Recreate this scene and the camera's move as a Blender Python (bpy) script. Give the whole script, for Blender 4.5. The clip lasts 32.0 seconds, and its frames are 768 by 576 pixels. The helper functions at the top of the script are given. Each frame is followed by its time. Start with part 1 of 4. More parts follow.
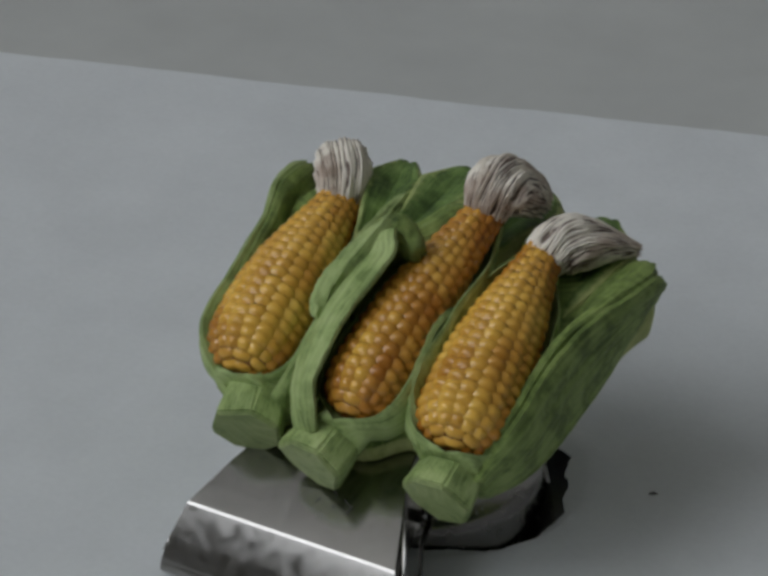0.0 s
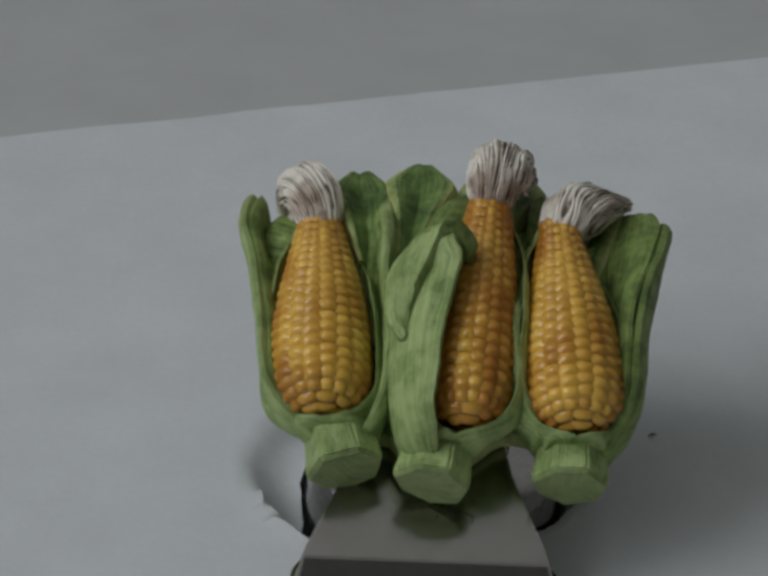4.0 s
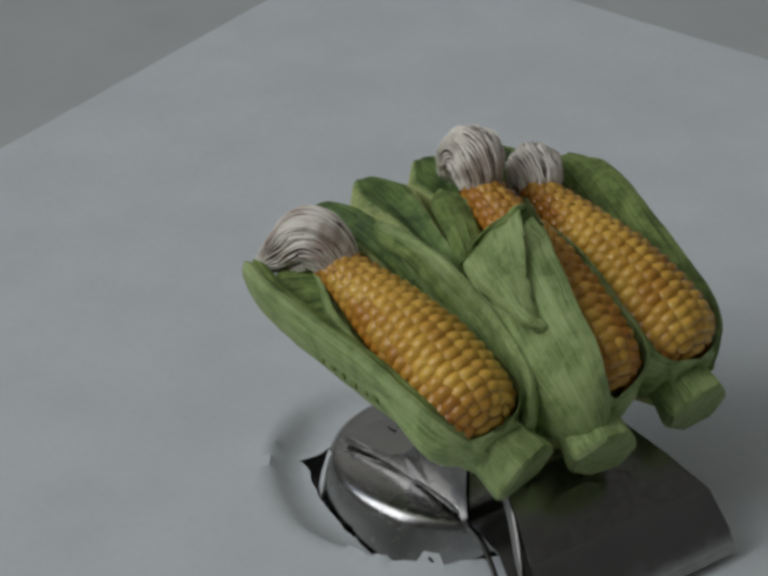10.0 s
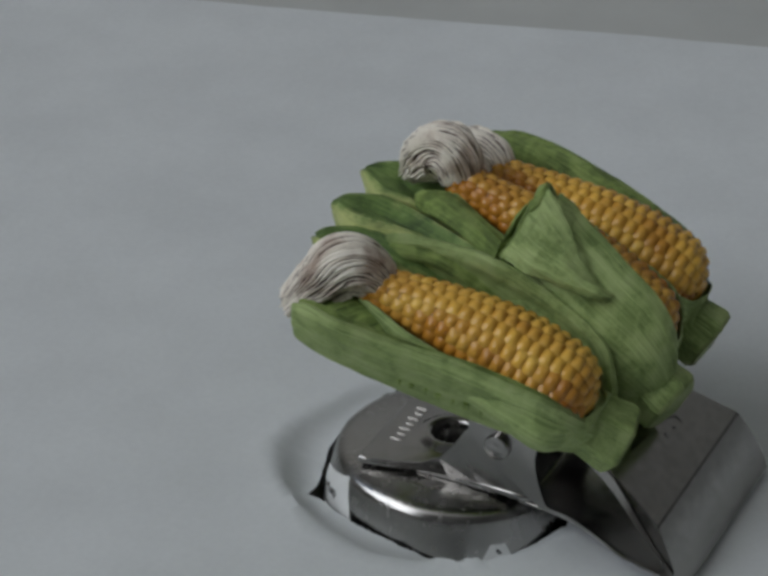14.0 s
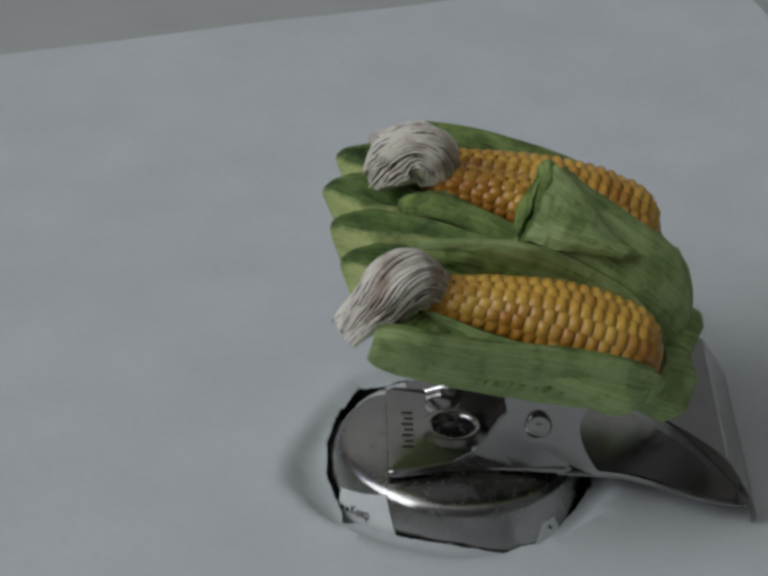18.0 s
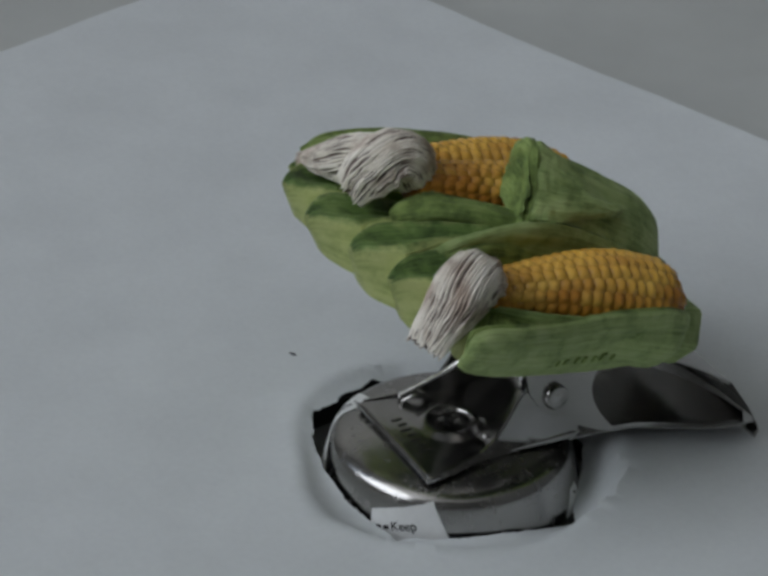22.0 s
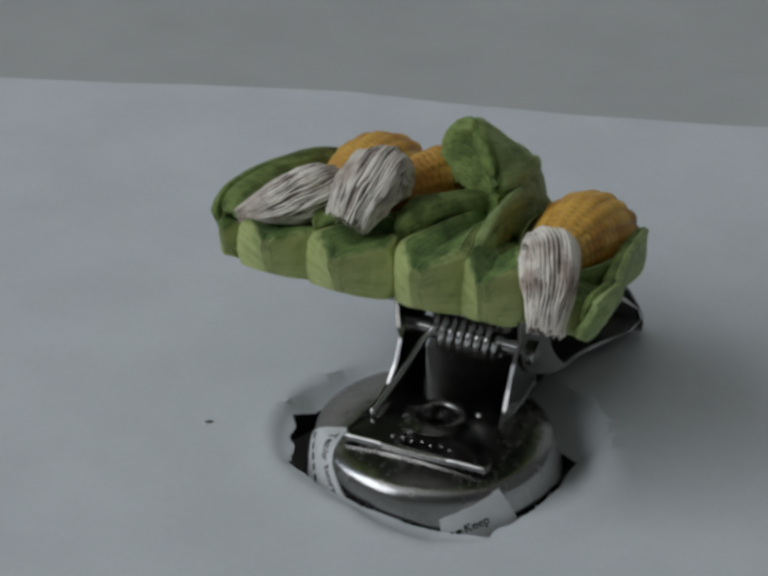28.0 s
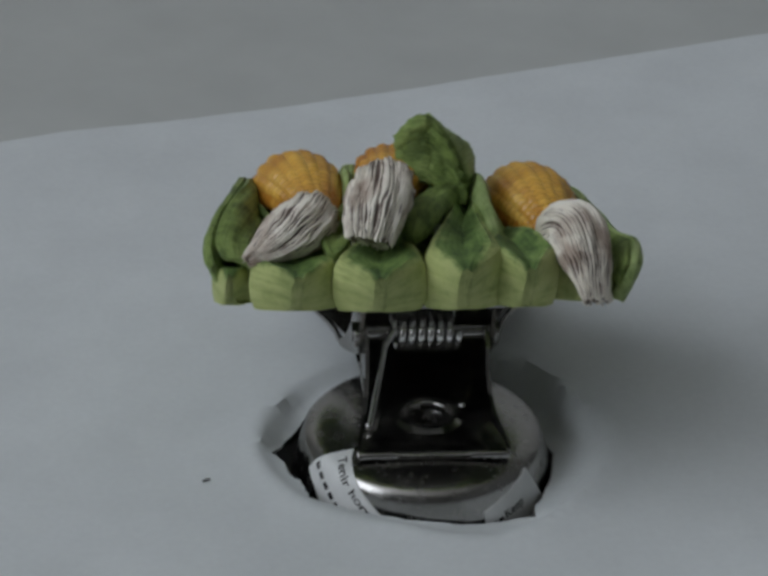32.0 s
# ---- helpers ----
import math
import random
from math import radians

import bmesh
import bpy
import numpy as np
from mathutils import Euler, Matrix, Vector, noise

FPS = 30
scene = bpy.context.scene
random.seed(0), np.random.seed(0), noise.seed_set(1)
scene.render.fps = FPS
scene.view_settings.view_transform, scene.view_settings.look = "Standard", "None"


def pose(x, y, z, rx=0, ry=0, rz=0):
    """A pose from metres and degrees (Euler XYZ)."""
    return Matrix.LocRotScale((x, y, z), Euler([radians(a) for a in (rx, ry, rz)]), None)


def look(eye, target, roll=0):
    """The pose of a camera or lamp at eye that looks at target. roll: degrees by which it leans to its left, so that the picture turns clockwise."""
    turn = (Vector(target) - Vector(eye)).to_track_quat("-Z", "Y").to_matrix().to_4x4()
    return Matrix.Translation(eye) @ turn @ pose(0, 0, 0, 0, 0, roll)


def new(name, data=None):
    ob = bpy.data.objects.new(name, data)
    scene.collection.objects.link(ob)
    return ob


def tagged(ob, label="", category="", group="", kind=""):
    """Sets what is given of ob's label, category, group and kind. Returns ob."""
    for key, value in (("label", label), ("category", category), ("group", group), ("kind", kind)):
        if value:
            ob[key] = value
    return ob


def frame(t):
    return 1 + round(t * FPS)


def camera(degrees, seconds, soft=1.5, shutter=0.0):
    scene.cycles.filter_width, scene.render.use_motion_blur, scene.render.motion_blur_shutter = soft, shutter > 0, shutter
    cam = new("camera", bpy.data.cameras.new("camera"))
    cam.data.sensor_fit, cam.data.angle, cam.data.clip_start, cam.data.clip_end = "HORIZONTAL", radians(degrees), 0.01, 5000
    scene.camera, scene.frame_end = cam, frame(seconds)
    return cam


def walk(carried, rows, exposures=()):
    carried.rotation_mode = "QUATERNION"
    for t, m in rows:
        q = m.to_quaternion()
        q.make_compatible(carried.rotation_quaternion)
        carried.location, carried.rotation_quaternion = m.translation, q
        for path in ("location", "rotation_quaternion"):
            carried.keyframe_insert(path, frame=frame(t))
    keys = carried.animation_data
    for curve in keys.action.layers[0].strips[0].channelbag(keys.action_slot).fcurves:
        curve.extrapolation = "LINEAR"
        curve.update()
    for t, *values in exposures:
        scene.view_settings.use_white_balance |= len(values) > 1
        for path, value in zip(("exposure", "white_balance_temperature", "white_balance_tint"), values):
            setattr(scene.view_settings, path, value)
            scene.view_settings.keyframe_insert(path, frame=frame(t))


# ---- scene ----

U = 0.000951          # one plan unit: 0.951 mm
SECONDS = 32.0
SPIN = 6.632          # degrees a second that the turntable turns
FRONT = 4.0           # second at which the clip's jaw faces the camera

# ---- camera ----
EYE = Vector((0.0, -350.0, 233.88)) * U
YAW, PITCH, ROLL = radians(-1.216), radians(30.477), 1.5255
AIM = EYE + Vector((math.sin(YAW) * math.cos(PITCH), math.cos(YAW) * math.cos(PITCH), -math.sin(PITCH)))
cam = camera(15.36, SECONDS, soft=3.6)
walk(cam, [(0.0, look(EYE, AIM, ROLL)), (SECONDS, look(EYE, AIM, ROLL))], exposures=[(0.0, 0.0, 6800, 9.2), (10.0, 0.0, 6780, 9.0), (17.0, 0.0, 6690, 8.6), (24.0, 0.0, 6560, 8.4), (SECONDS, 0.0, 6560, 8.2)])

# ---- world, window light ----
world = bpy.data.worlds.new("world")
scene.world = world
world.use_nodes = True
wn = world.node_tree.nodes
sky = wn.new("ShaderNodeTexSky")
sky.sky_type, sky.sun_disc, sky.sun_elevation, sky.sun_rotation = "NISHITA", False, radians(40), radians(200)
world.node_tree.links.new(sky.outputs[0], wn["Background"].inputs[0])
wn["Background"].inputs[1].default_value = 0.1

ROOM_X0, ROOM_X1, ROOM_Y0, ROOM_Y1, FLOOR_Z, CEIL_Z = -1.25, 1.4, -2.3, 1.15, -0.76, 2.4
WIN_Y0, WIN_Y1, WIN_Z0, WIN_Z1 = -1.8, 0.55, 0.65, 2.32
PALE_TOP_Z = 1.2

pane_light = bpy.data.lights.new("window_light", "AREA")
pane_light.shape, pane_light.size, pane_light.size_y, pane_light.energy = "RECTANGLE", WIN_Z1 - WIN_Z0, WIN_Y1 - WIN_Y0, 34.2
pane_light.color = (0.912, 0.948, 1.0)
lamp = new("window_light", pane_light)
lamp.matrix_world = look((ROOM_X0 - 0.05, (WIN_Y0 + WIN_Y1) / 2, (WIN_Z0 + WIN_Z1) / 2), (3.0, (WIN_Y0 + WIN_Y1) / 2, (WIN_Z0 + WIN_Z1) / 2))


# ---- materials ----
def material(name, rough=0.5, metal=0.0, spec=0.5):
    m = bpy.data.materials.new(name)
    m.use_nodes = True
    b = m.node_tree.nodes["Principled BSDF"]
    b.inputs["Roughness"].default_value, b.inputs["Metallic"].default_value = rough, metal
    b.inputs["Specular IOR Level"].default_value = spec
    return m, m.node_tree.nodes, m.node_tree.links, b


def tex_noise(nodes, links, scale, detail=4.0, stretch=None, uv=False, rough=0.55):
    co = nodes.new("ShaderNodeTexCoord")
    mp = nodes.new("ShaderNodeMapping")
    links.new(co.outputs["UV" if uv else "Object"], mp.inputs[0])
    if stretch:
        mp.inputs["Scale"].default_value = stretch
    n = nodes.new("ShaderNodeTexNoise")
    n.inputs["Scale"].default_value, n.inputs["Detail"].default_value, n.inputs["Roughness"].default_value = scale, detail, rough
    links.new(mp.outputs[0], n.inputs["Vector"])
    return n


def ramp(nodes, links, src, stops):
    r = nodes.new("ShaderNodeValToRGB")
    while len(r.color_ramp.elements) < len(stops):
        r.color_ramp.elements.new(0.5)
    for e, (p, c) in zip(r.color_ramp.elements, stops):
        e.position, e.color = p, (*c, 1)
    links.new(src, r.inputs[0])
    return r


def mix(nodes, links, a, b, fac, mode="MIX"):
    n = nodes.new("ShaderNodeMix")
    n.data_type, n.blend_type = "RGBA", mode
    for sock, val in ((n.inputs[6], a), (n.inputs[7], b), (n.inputs[0], fac)):
        if isinstance(val, (int, float)):
            sock.default_value = val
        elif isinstance(val, tuple):
            sock.default_value = (*val, 1)
        else:
            links.new(val, sock)
    return n.outputs[2]


def bump(nodes, links, bsdf, src, strength, dist):
    n = nodes.new("ShaderNodeBump")
    n.inputs["Strength"].default_value, n.inputs["Distance"].default_value = strength, dist
    links.new(src, n.inputs["Height"])
    links.new(n.outputs[0], bsdf.inputs["Normal"])


def leaf_material(name, light, mid, dark, fibre=26.0):
    m, n, l, b = material(name, 0.55, 0.0, 0.35)
    streak = tex_noise(n, l, 1.0, 6.0, (2.6, fibre * 1.7, 1.0), uv=True, rough=0.65)
    blot = tex_noise(n, l, 260.0, 5.0, rough=0.65)
    c1 = ramp(n, l, streak.outputs[0], [(0.39, dark), (0.51, mid), (0.63, light)])
    c2 = ramp(n, l, blot.outputs[0], [(0.41, dark), (0.5, mid), (0.61, light)])
    l.new(mix(n, l, c1.outputs[0], c2.outputs[0], 0.5), b.inputs["Base Color"])
    grain = mix(n, l, streak.outputs[0], blot.outputs[0], 0.4)
    bump(n, l, b, grain, 0.7, 0.0009)
    return m


LEAF = leaf_material("painted_leaf_green", (0.39, 0.5, 0.165), (0.235, 0.335, 0.088), (0.07, 0.112, 0.028))
LEAF_PALE = leaf_material("painted_leaf_pale", (0.49, 0.60, 0.26), (0.38, 0.5, 0.185), (0.17, 0.25, 0.075), 20.0)
LEAF_END = leaf_material("painted_leaf_end", (0.57, 0.61, 0.26), (0.46, 0.52, 0.195), (0.24, 0.29, 0.09), 9.0)


def block_material():
    """Dark green brushed top that breaks up into a pale green side."""
    m, n, l, b = material("painted_leaf_block", 0.55, 0.0, 0.35)
    streak = tex_noise(n, l, 1.0, 5.0, (2.6, 34.0, 1.0), uv=True, rough=0.65)
    blot = tex_noise(n, l, 260.0, 5.0, rough=0.65)
    grain = mix(n, l, streak.outputs[0], blot.outputs[0], 0.55)
    top = ramp(n, l, grain, [(0.38, (0.035, 0.07, 0.018)), (0.52, (0.14, 0.23, 0.06)), (0.68, (0.3, 0.42, 0.14))])
    end = ramp(n, l, grain, [(0.36, (0.27, 0.33, 0.105)), (0.5, (0.46, 0.52, 0.195)), (0.66, (0.57, 0.61, 0.26))])
    co = n.new("ShaderNodeTexCoord")
    sep = n.new("ShaderNodeSeparateXYZ")
    l.new(co.outputs["UV"], sep.inputs[0])
    steps = [(sep.outputs[1], "SUBTRACT", 0.47), (None, "ABSOLUTE", 0.0), (None, "SUBTRACT", 0.26)]
    out = None
    for src, kind, val in steps:
        d = n.new("ShaderNodeMath")
        d.operation = kind
        l.new(src if src else out, d.inputs[0])
        d.inputs[1].default_value = val
        out = d.outputs[0]
    ragged = tex_noise(n, l, 420.0, 5.0, rough=0.7)
    add = n.new("ShaderNodeMath")
    add.operation = "MULTIPLY_ADD"
    l.new(ragged.outputs[0], add.inputs[0])
    add.inputs[1].default_value = 0.3
    l.new(out, add.inputs[2])
    mask = ramp(n, l, add.outputs[0], [(0.0, (0, 0, 0)), (0.1, (1, 1, 1))])
    l.new(mix(n, l, top.outputs[0], end.outputs[0], mask.outputs[0]), b.inputs["Base Color"])
    bump(n, l, b, grain, 0.7, 0.0009)
    return m


LEAF_BLOCK = block_material()
LEAF_CUT = leaf_material("painted_stem_cut", (0.40, 0.47, 0.21), (0.31, 0.39, 0.16), (0.2, 0.27, 0.1), 6.0)


def corn_material(name, light, mid, dark, ramp_at, wash=None):
    m, n, l, b = material(name, 0.25, 0.0, 0.5)
    info = n.new("ShaderNodeObjectInfo")
    big = tex_noise(n, l, 85.0, 4.0)
    c = ramp(n, l, big.outputs[0], [(ramp_at[0], dark), (ramp_at[1], mid), (ramp_at[2], light)])
    tone = ramp(n, l, info.outputs["Random"], [(0.0, (0.9, 0.86, 0.82)), (1.0, (1.0, 1.0, 1.0))])
    colour = mix(n, l, c.outputs[0], tone.outputs[0], 1.0, "MULTIPLY")
    if wash:
        co = n.new("ShaderNodeTexCoord")
        sep = n.new("ShaderNodeSeparateXYZ")
        l.new(co.outputs["UV"], sep.inputs[0])
        parts = []
        for k, weight in ((0, 0.86), (1, 0.74)):
            d = n.new("ShaderNodeMath")
            d.operation = "SUBTRACT"
            l.new(sep.outputs[k], d.inputs[0])
            d.inputs[1].default_value = 0.5
            e = n.new("ShaderNodeMath")
            e.operation = "ABSOLUTE"
            l.new(d.outputs[0], e.inputs[0])
            f = n.new("ShaderNodeMath")
            f.operation = "MULTIPLY"
            f.inputs[1].default_value = weight
            l.new(e.outputs[0], f.inputs[0])
            parts.append(f)
        top = n.new("ShaderNodeMath")
        top.operation = "MAXIMUM"
        l.new(parts[0].outputs[0], top.inputs[0])
        l.new(parts[1].outputs[0], top.inputs[1])
        fade = ramp(n, l, top.outputs[0], [(0.14, (0, 0, 0)), (0.5, (0.34, 0.34, 0.34))])
        colour = mix(n, l, colour, wash, fade.outputs[0])
    l.new(colour, b.inputs["Base Color"])
    fine = tex_noise(n, l, 1400.0, 3.0)
    bump(n, l, b, fine.outputs[0], 0.25, 0.0003)
    return m


WASH = (0.25, 0.1, 0.016)
# yellow to brown steps, for brown wash patches and for shaded flanks
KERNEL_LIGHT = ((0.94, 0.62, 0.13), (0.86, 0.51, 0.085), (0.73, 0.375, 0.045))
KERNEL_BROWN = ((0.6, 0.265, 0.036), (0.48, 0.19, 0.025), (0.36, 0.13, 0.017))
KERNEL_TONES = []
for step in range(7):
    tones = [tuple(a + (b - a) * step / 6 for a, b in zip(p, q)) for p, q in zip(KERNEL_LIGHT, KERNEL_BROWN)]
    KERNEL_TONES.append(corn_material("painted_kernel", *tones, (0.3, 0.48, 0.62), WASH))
COB = corn_material("cob_brown_wash", (0.30, 0.13, 0.02), (0.2, 0.08, 0.013), (0.1, 0.035, 0.008), (0.35, 0.5, 0.65))


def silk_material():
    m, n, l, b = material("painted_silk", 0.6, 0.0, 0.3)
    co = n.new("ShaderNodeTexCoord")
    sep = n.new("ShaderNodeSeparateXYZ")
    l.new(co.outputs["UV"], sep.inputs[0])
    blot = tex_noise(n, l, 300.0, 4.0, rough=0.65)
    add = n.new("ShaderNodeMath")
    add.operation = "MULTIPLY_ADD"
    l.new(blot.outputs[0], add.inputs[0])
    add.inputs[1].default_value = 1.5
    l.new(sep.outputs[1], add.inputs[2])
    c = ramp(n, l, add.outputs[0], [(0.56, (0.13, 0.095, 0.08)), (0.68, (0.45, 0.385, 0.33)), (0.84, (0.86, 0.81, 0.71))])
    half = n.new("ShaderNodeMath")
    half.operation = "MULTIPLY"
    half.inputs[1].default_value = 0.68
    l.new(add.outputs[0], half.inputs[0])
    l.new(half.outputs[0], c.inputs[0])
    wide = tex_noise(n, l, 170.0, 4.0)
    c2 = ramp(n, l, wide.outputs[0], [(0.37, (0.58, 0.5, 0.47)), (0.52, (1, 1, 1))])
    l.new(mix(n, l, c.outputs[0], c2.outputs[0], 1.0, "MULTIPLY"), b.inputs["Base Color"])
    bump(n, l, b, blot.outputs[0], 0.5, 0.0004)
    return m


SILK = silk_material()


def metal_material(name, tone, rough, smudge=0.16):
    m, n, l, b = material(name, rough, 1.0)
    s = tex_noise(n, l, 150.0, 5.0)
    c = ramp(n, l, s.outputs[0], [(0.3, tuple(t * 0.9 for t in tone)), (0.65, tone)])
    speck = ramp(n, l, tex_noise(n, l, 1100.0, 3.0).outputs[0], [(0.24, (0.72, 0.7, 0.67)), (0.32, (1, 1, 1))])
    l.new(mix(n, l, c.outputs[0], speck.outputs[0], 1.0, "MULTIPLY"), b.inputs["Base Color"])
    f = tex_noise(n, l, 650.0, 5.0)
    mr = n.new("ShaderNodeMapRange")
    mr.inputs["From Min"].default_value, mr.inputs["From Max"].default_value = 0.3, 0.7
    mr.inputs["To Min"].default_value, mr.inputs["To Max"].default_value = rough * 0.7, rough + smudge
    l.new(f.outputs[0], mr.inputs["Value"])
    l.new(mr.outputs[0], b.inputs["Roughness"])
    bump(n, l, b, f.outputs[0], 0.005, 0.00004)
    return m


STEEL = metal_material("nickel_plated_steel", (0.38, 0.37, 0.355), 0.17, 0.08)
DOME_STEEL = metal_material("worn_plated_dome", (0.42, 0.41, 0.395), 0.23, 0.08)
PLATE_STEEL = metal_material("worn_jaw_plate", (0.36, 0.35, 0.335), 0.17, 0.09)
WIRE = metal_material("spring_wire", (0.75, 0.74, 0.72), 0.18, 0.08)


def plain(name, tone, rough, scale, spread=0.12, bump_by=0.0, metal=0.0):
    m, n, l, b = material(name, rough, metal, 0.4)
    a = tex_noise(n, l, scale, 6.0)
    c = ramp(n, l, a.outputs[0], [(0.3, tuple(t * (1 - spread) for t in tone)), (0.7, tuple(min(1, t * (1 + spread * 0.5)) for t in tone))])
    big = tex_noise(n, l, scale * 0.06, 3.0)
    c2 = ramp(n, l, big.outputs[0], [(0.35, (0.93, 0.93, 0.93)), (0.65, (1, 1, 1))])
    l.new(mix(n, l, c.outputs[0], c2.outputs[0], 1.0, "MULTIPLY"), b.inputs["Base Color"])
    if bump_by:
        bump(n, l, b, a.outputs[0], 0.4, bump_by)
    return m


PAPER = plain("white_paper", (0.7, 0.73, 0.74), 0.75, 900.0, 0.03, 0.00006)
LABEL = plain("sticker_paper", (0.78, 0.79, 0.78), 0.5, 700.0, 0.05)
INK = plain("black_print", (0.025, 0.024, 0.024), 0.6, 500.0)
# unseen bottom of the ornament, darkened so the steel below mirrors less green
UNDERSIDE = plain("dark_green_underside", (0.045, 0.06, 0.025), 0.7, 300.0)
CRUMB = plain("dark_crumb", (0.05, 0.045, 0.05), 0.7, 3000.0)
TABLE = plain("grey_table_top", (0.53, 0.545, 0.525), 0.6, 60.0, 0.06, 0.00015)
TURN = plain("black_turntable", (0.03, 0.03, 0.03), 0.6, 200.0)
# upper north wall, out of view: grey so the metal reflects dark there
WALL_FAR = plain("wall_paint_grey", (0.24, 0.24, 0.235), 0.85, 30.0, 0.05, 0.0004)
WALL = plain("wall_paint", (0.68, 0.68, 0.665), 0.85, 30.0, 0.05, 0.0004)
# dark tone of the unseen east and south walls, holds back their fill
WALL_LOW_FILL = plain("wall_low_fill", (0.19, 0.19, 0.185), 0.85, 30.0, 0.05, 0.0004)
FLOOR = plain("floor_boards", (0.34, 0.27, 0.2), 0.5, 25.0, 0.2)
CEIL = plain("ceiling_paint", (0.88, 0.88, 0.87), 0.9, 30.0, 0.04)


# ---- building helpers ----
def curve(points, s):
    """Catmull-Rom through points at s in 0..1."""
    p = [Vector(q) for q in points]
    x = min(max(s, 0.0), 1.0) * (len(p) - 1)
    i = min(int(x), len(p) - 2)
    t = x - i
    p0 = p[i - 1] if i > 0 else 2 * p[0] - p[1]
    p3 = p[i + 2] if i + 2 < len(p) else 2 * p[-1] - p[-2]
    p1, p2 = p[i], p[i + 1]
    return 0.5 * (2 * p1 + (p2 - p0) * t + (2 * p0 - 5 * p1 + 4 * p2 - p3) * t * t + (3 * p1 - p0 - 3 * p2 + p3) * t ** 3)


def mesh(name, verts, faces, mat, uvs=None, smooth=True):
    me = bpy.data.meshes.new(name)
    me.from_pydata([tuple(Vector(v) * U) for v in verts], [], faces)
    if uvs:
        layer = me.uv_layers.new(name="UVMap")
        loops = np.empty(len(me.loops), dtype=np.int32)
        me.loops.foreach_get("vertex_index", loops)
        layer.data.foreach_set("uv", np.array(uvs, dtype=np.float32)[loops].ravel())
    bm = bmesh.new()
    bm.from_mesh(me)
    bmesh.ops.recalc_face_normals(bm, faces=bm.faces)
    bm.to_mesh(me)
    bm.free()
    me.materials.append(mat)
    if smooth:
        me.polygons.foreach_set("use_smooth", [True] * len(me.polygons))
        me.set_sharp_from_angle(angle=radians(48))
    return me


def part(name, me, parent, label="", m=None, kind=""):
    ob = new(name, me)
    ob.parent = parent
    if m is not None:
        ob.matrix_basis = m
    return tagged(ob, label=label, kind=kind)


def thing(name, label, category, kind="", group=""):
    ob = new(name)
    ob.empty_display_size = 0.01
    return tagged(ob, label, category, group, kind)


TILT = radians(21.0)
TC, TS = math.cos(TILT), math.sin(TILT)


def tilted(p):
    """From the ornament's own frame (across, along, off its base) to the clip's."""
    u, v, w = p
    return Vector((u, v * TC - w * TS, 27.4 + v * TS + w * TC))


def sheet(name, base, rim, mat, bow=1.0, thick=1.5, ns=44, nr=20, wave=0.28, seed=0.0, frame_fn=tilted):
    """A thick curled leaf between a base curve and a rim curve."""
    grid = np.zeros((ns + 1, nr + 1, 3))
    for i in range(ns + 1):
        s = i / ns
        b, r = curve(base, s), curve(rim, s)
        tangent = curve(rim, min(1, s + 0.02)) - curve(rim, max(0, s - 0.02)) + curve(base, min(1, s + 0.02)) - curve(base, max(0, s - 0.02))
        out = tangent.cross(r - b)
        out = out.normalized() if out.length > 1e-6 else Vector((0, 0, 1))
        for j in range(nr + 1):
            q = j / nr
            cut = 1 - 0.24 * max(0.0, (s - 0.86) / 0.14) ** 2.5 if name == "husk_leaf" else 1.0
            full = min(1.0, 0.35 + s * 1.7) if name == "wrapped_leaf" else 1.0
            p = b.lerp(r, q * cut) + out * bow * full * math.sin(math.pi * q * 0.85)
            p += out * (wave * q * noise.noise((s * 7 + seed, q * 2, seed * 3.1)) + 0.16 * noise.noise((s * 24 + seed, q * 7, seed)) + 0.3 * noise.noise((s * 2.2 + seed, q * 11, seed + 4)))
            p += (r - b).normalized() * wave * 1.2 * q * noise.noise((s * 5.3 + seed, 9.0, seed)) if (r - b).length > 1e-6 else Vector()
            grid[i, j] = p
    du, dv = np.gradient(grid, axis=0), np.gradient(grid, axis=1)
    nor = np.cross(du, dv)
    nor /= np.linalg.norm(nor, axis=2, keepdims=True) + 1e-9
    verts, uvs, faces = [], [], []
    for side in (1, -1):
        for i in range(ns + 1):
            for j in range(nr + 1):
                edge = min(1.0, (nr - j) / 4 + 0.35, i / 2 + 0.35, (ns - i) / 2 + 0.35)
                verts.append(frame_fn(grid[i, j] + nor[i, j] * side * thick * 0.5 * edge))
                uvs.append((i / ns, j / nr + (0.37 if side < 0 else 0)))
    m = (ns + 1) * (nr + 1)
    at = lambda k, i, j: k * m + i * (nr + 1) + j
    for i in range(ns):
        for j in range(nr):
            faces.append((at(0, i, j), at(0, i + 1, j), at(0, i + 1, j + 1), at(0, i, j + 1)))
            faces.append((at(1, i, j), at(1, i, j + 1), at(1, i + 1, j + 1), at(1, i + 1, j)))
    for i in range(ns):
        for j in (0, nr):
            faces.append((at(0, i, j), at(0, i + 1, j), at(1, i + 1, j), at(1, i, j)))
    for j in range(nr):
        for i in (0, ns):
            faces.append((at(0, i, j), at(0, i, j + 1), at(1, i, j + 1), at(1, i, j)))
    return mesh(name, verts, faces, mat, uvs)


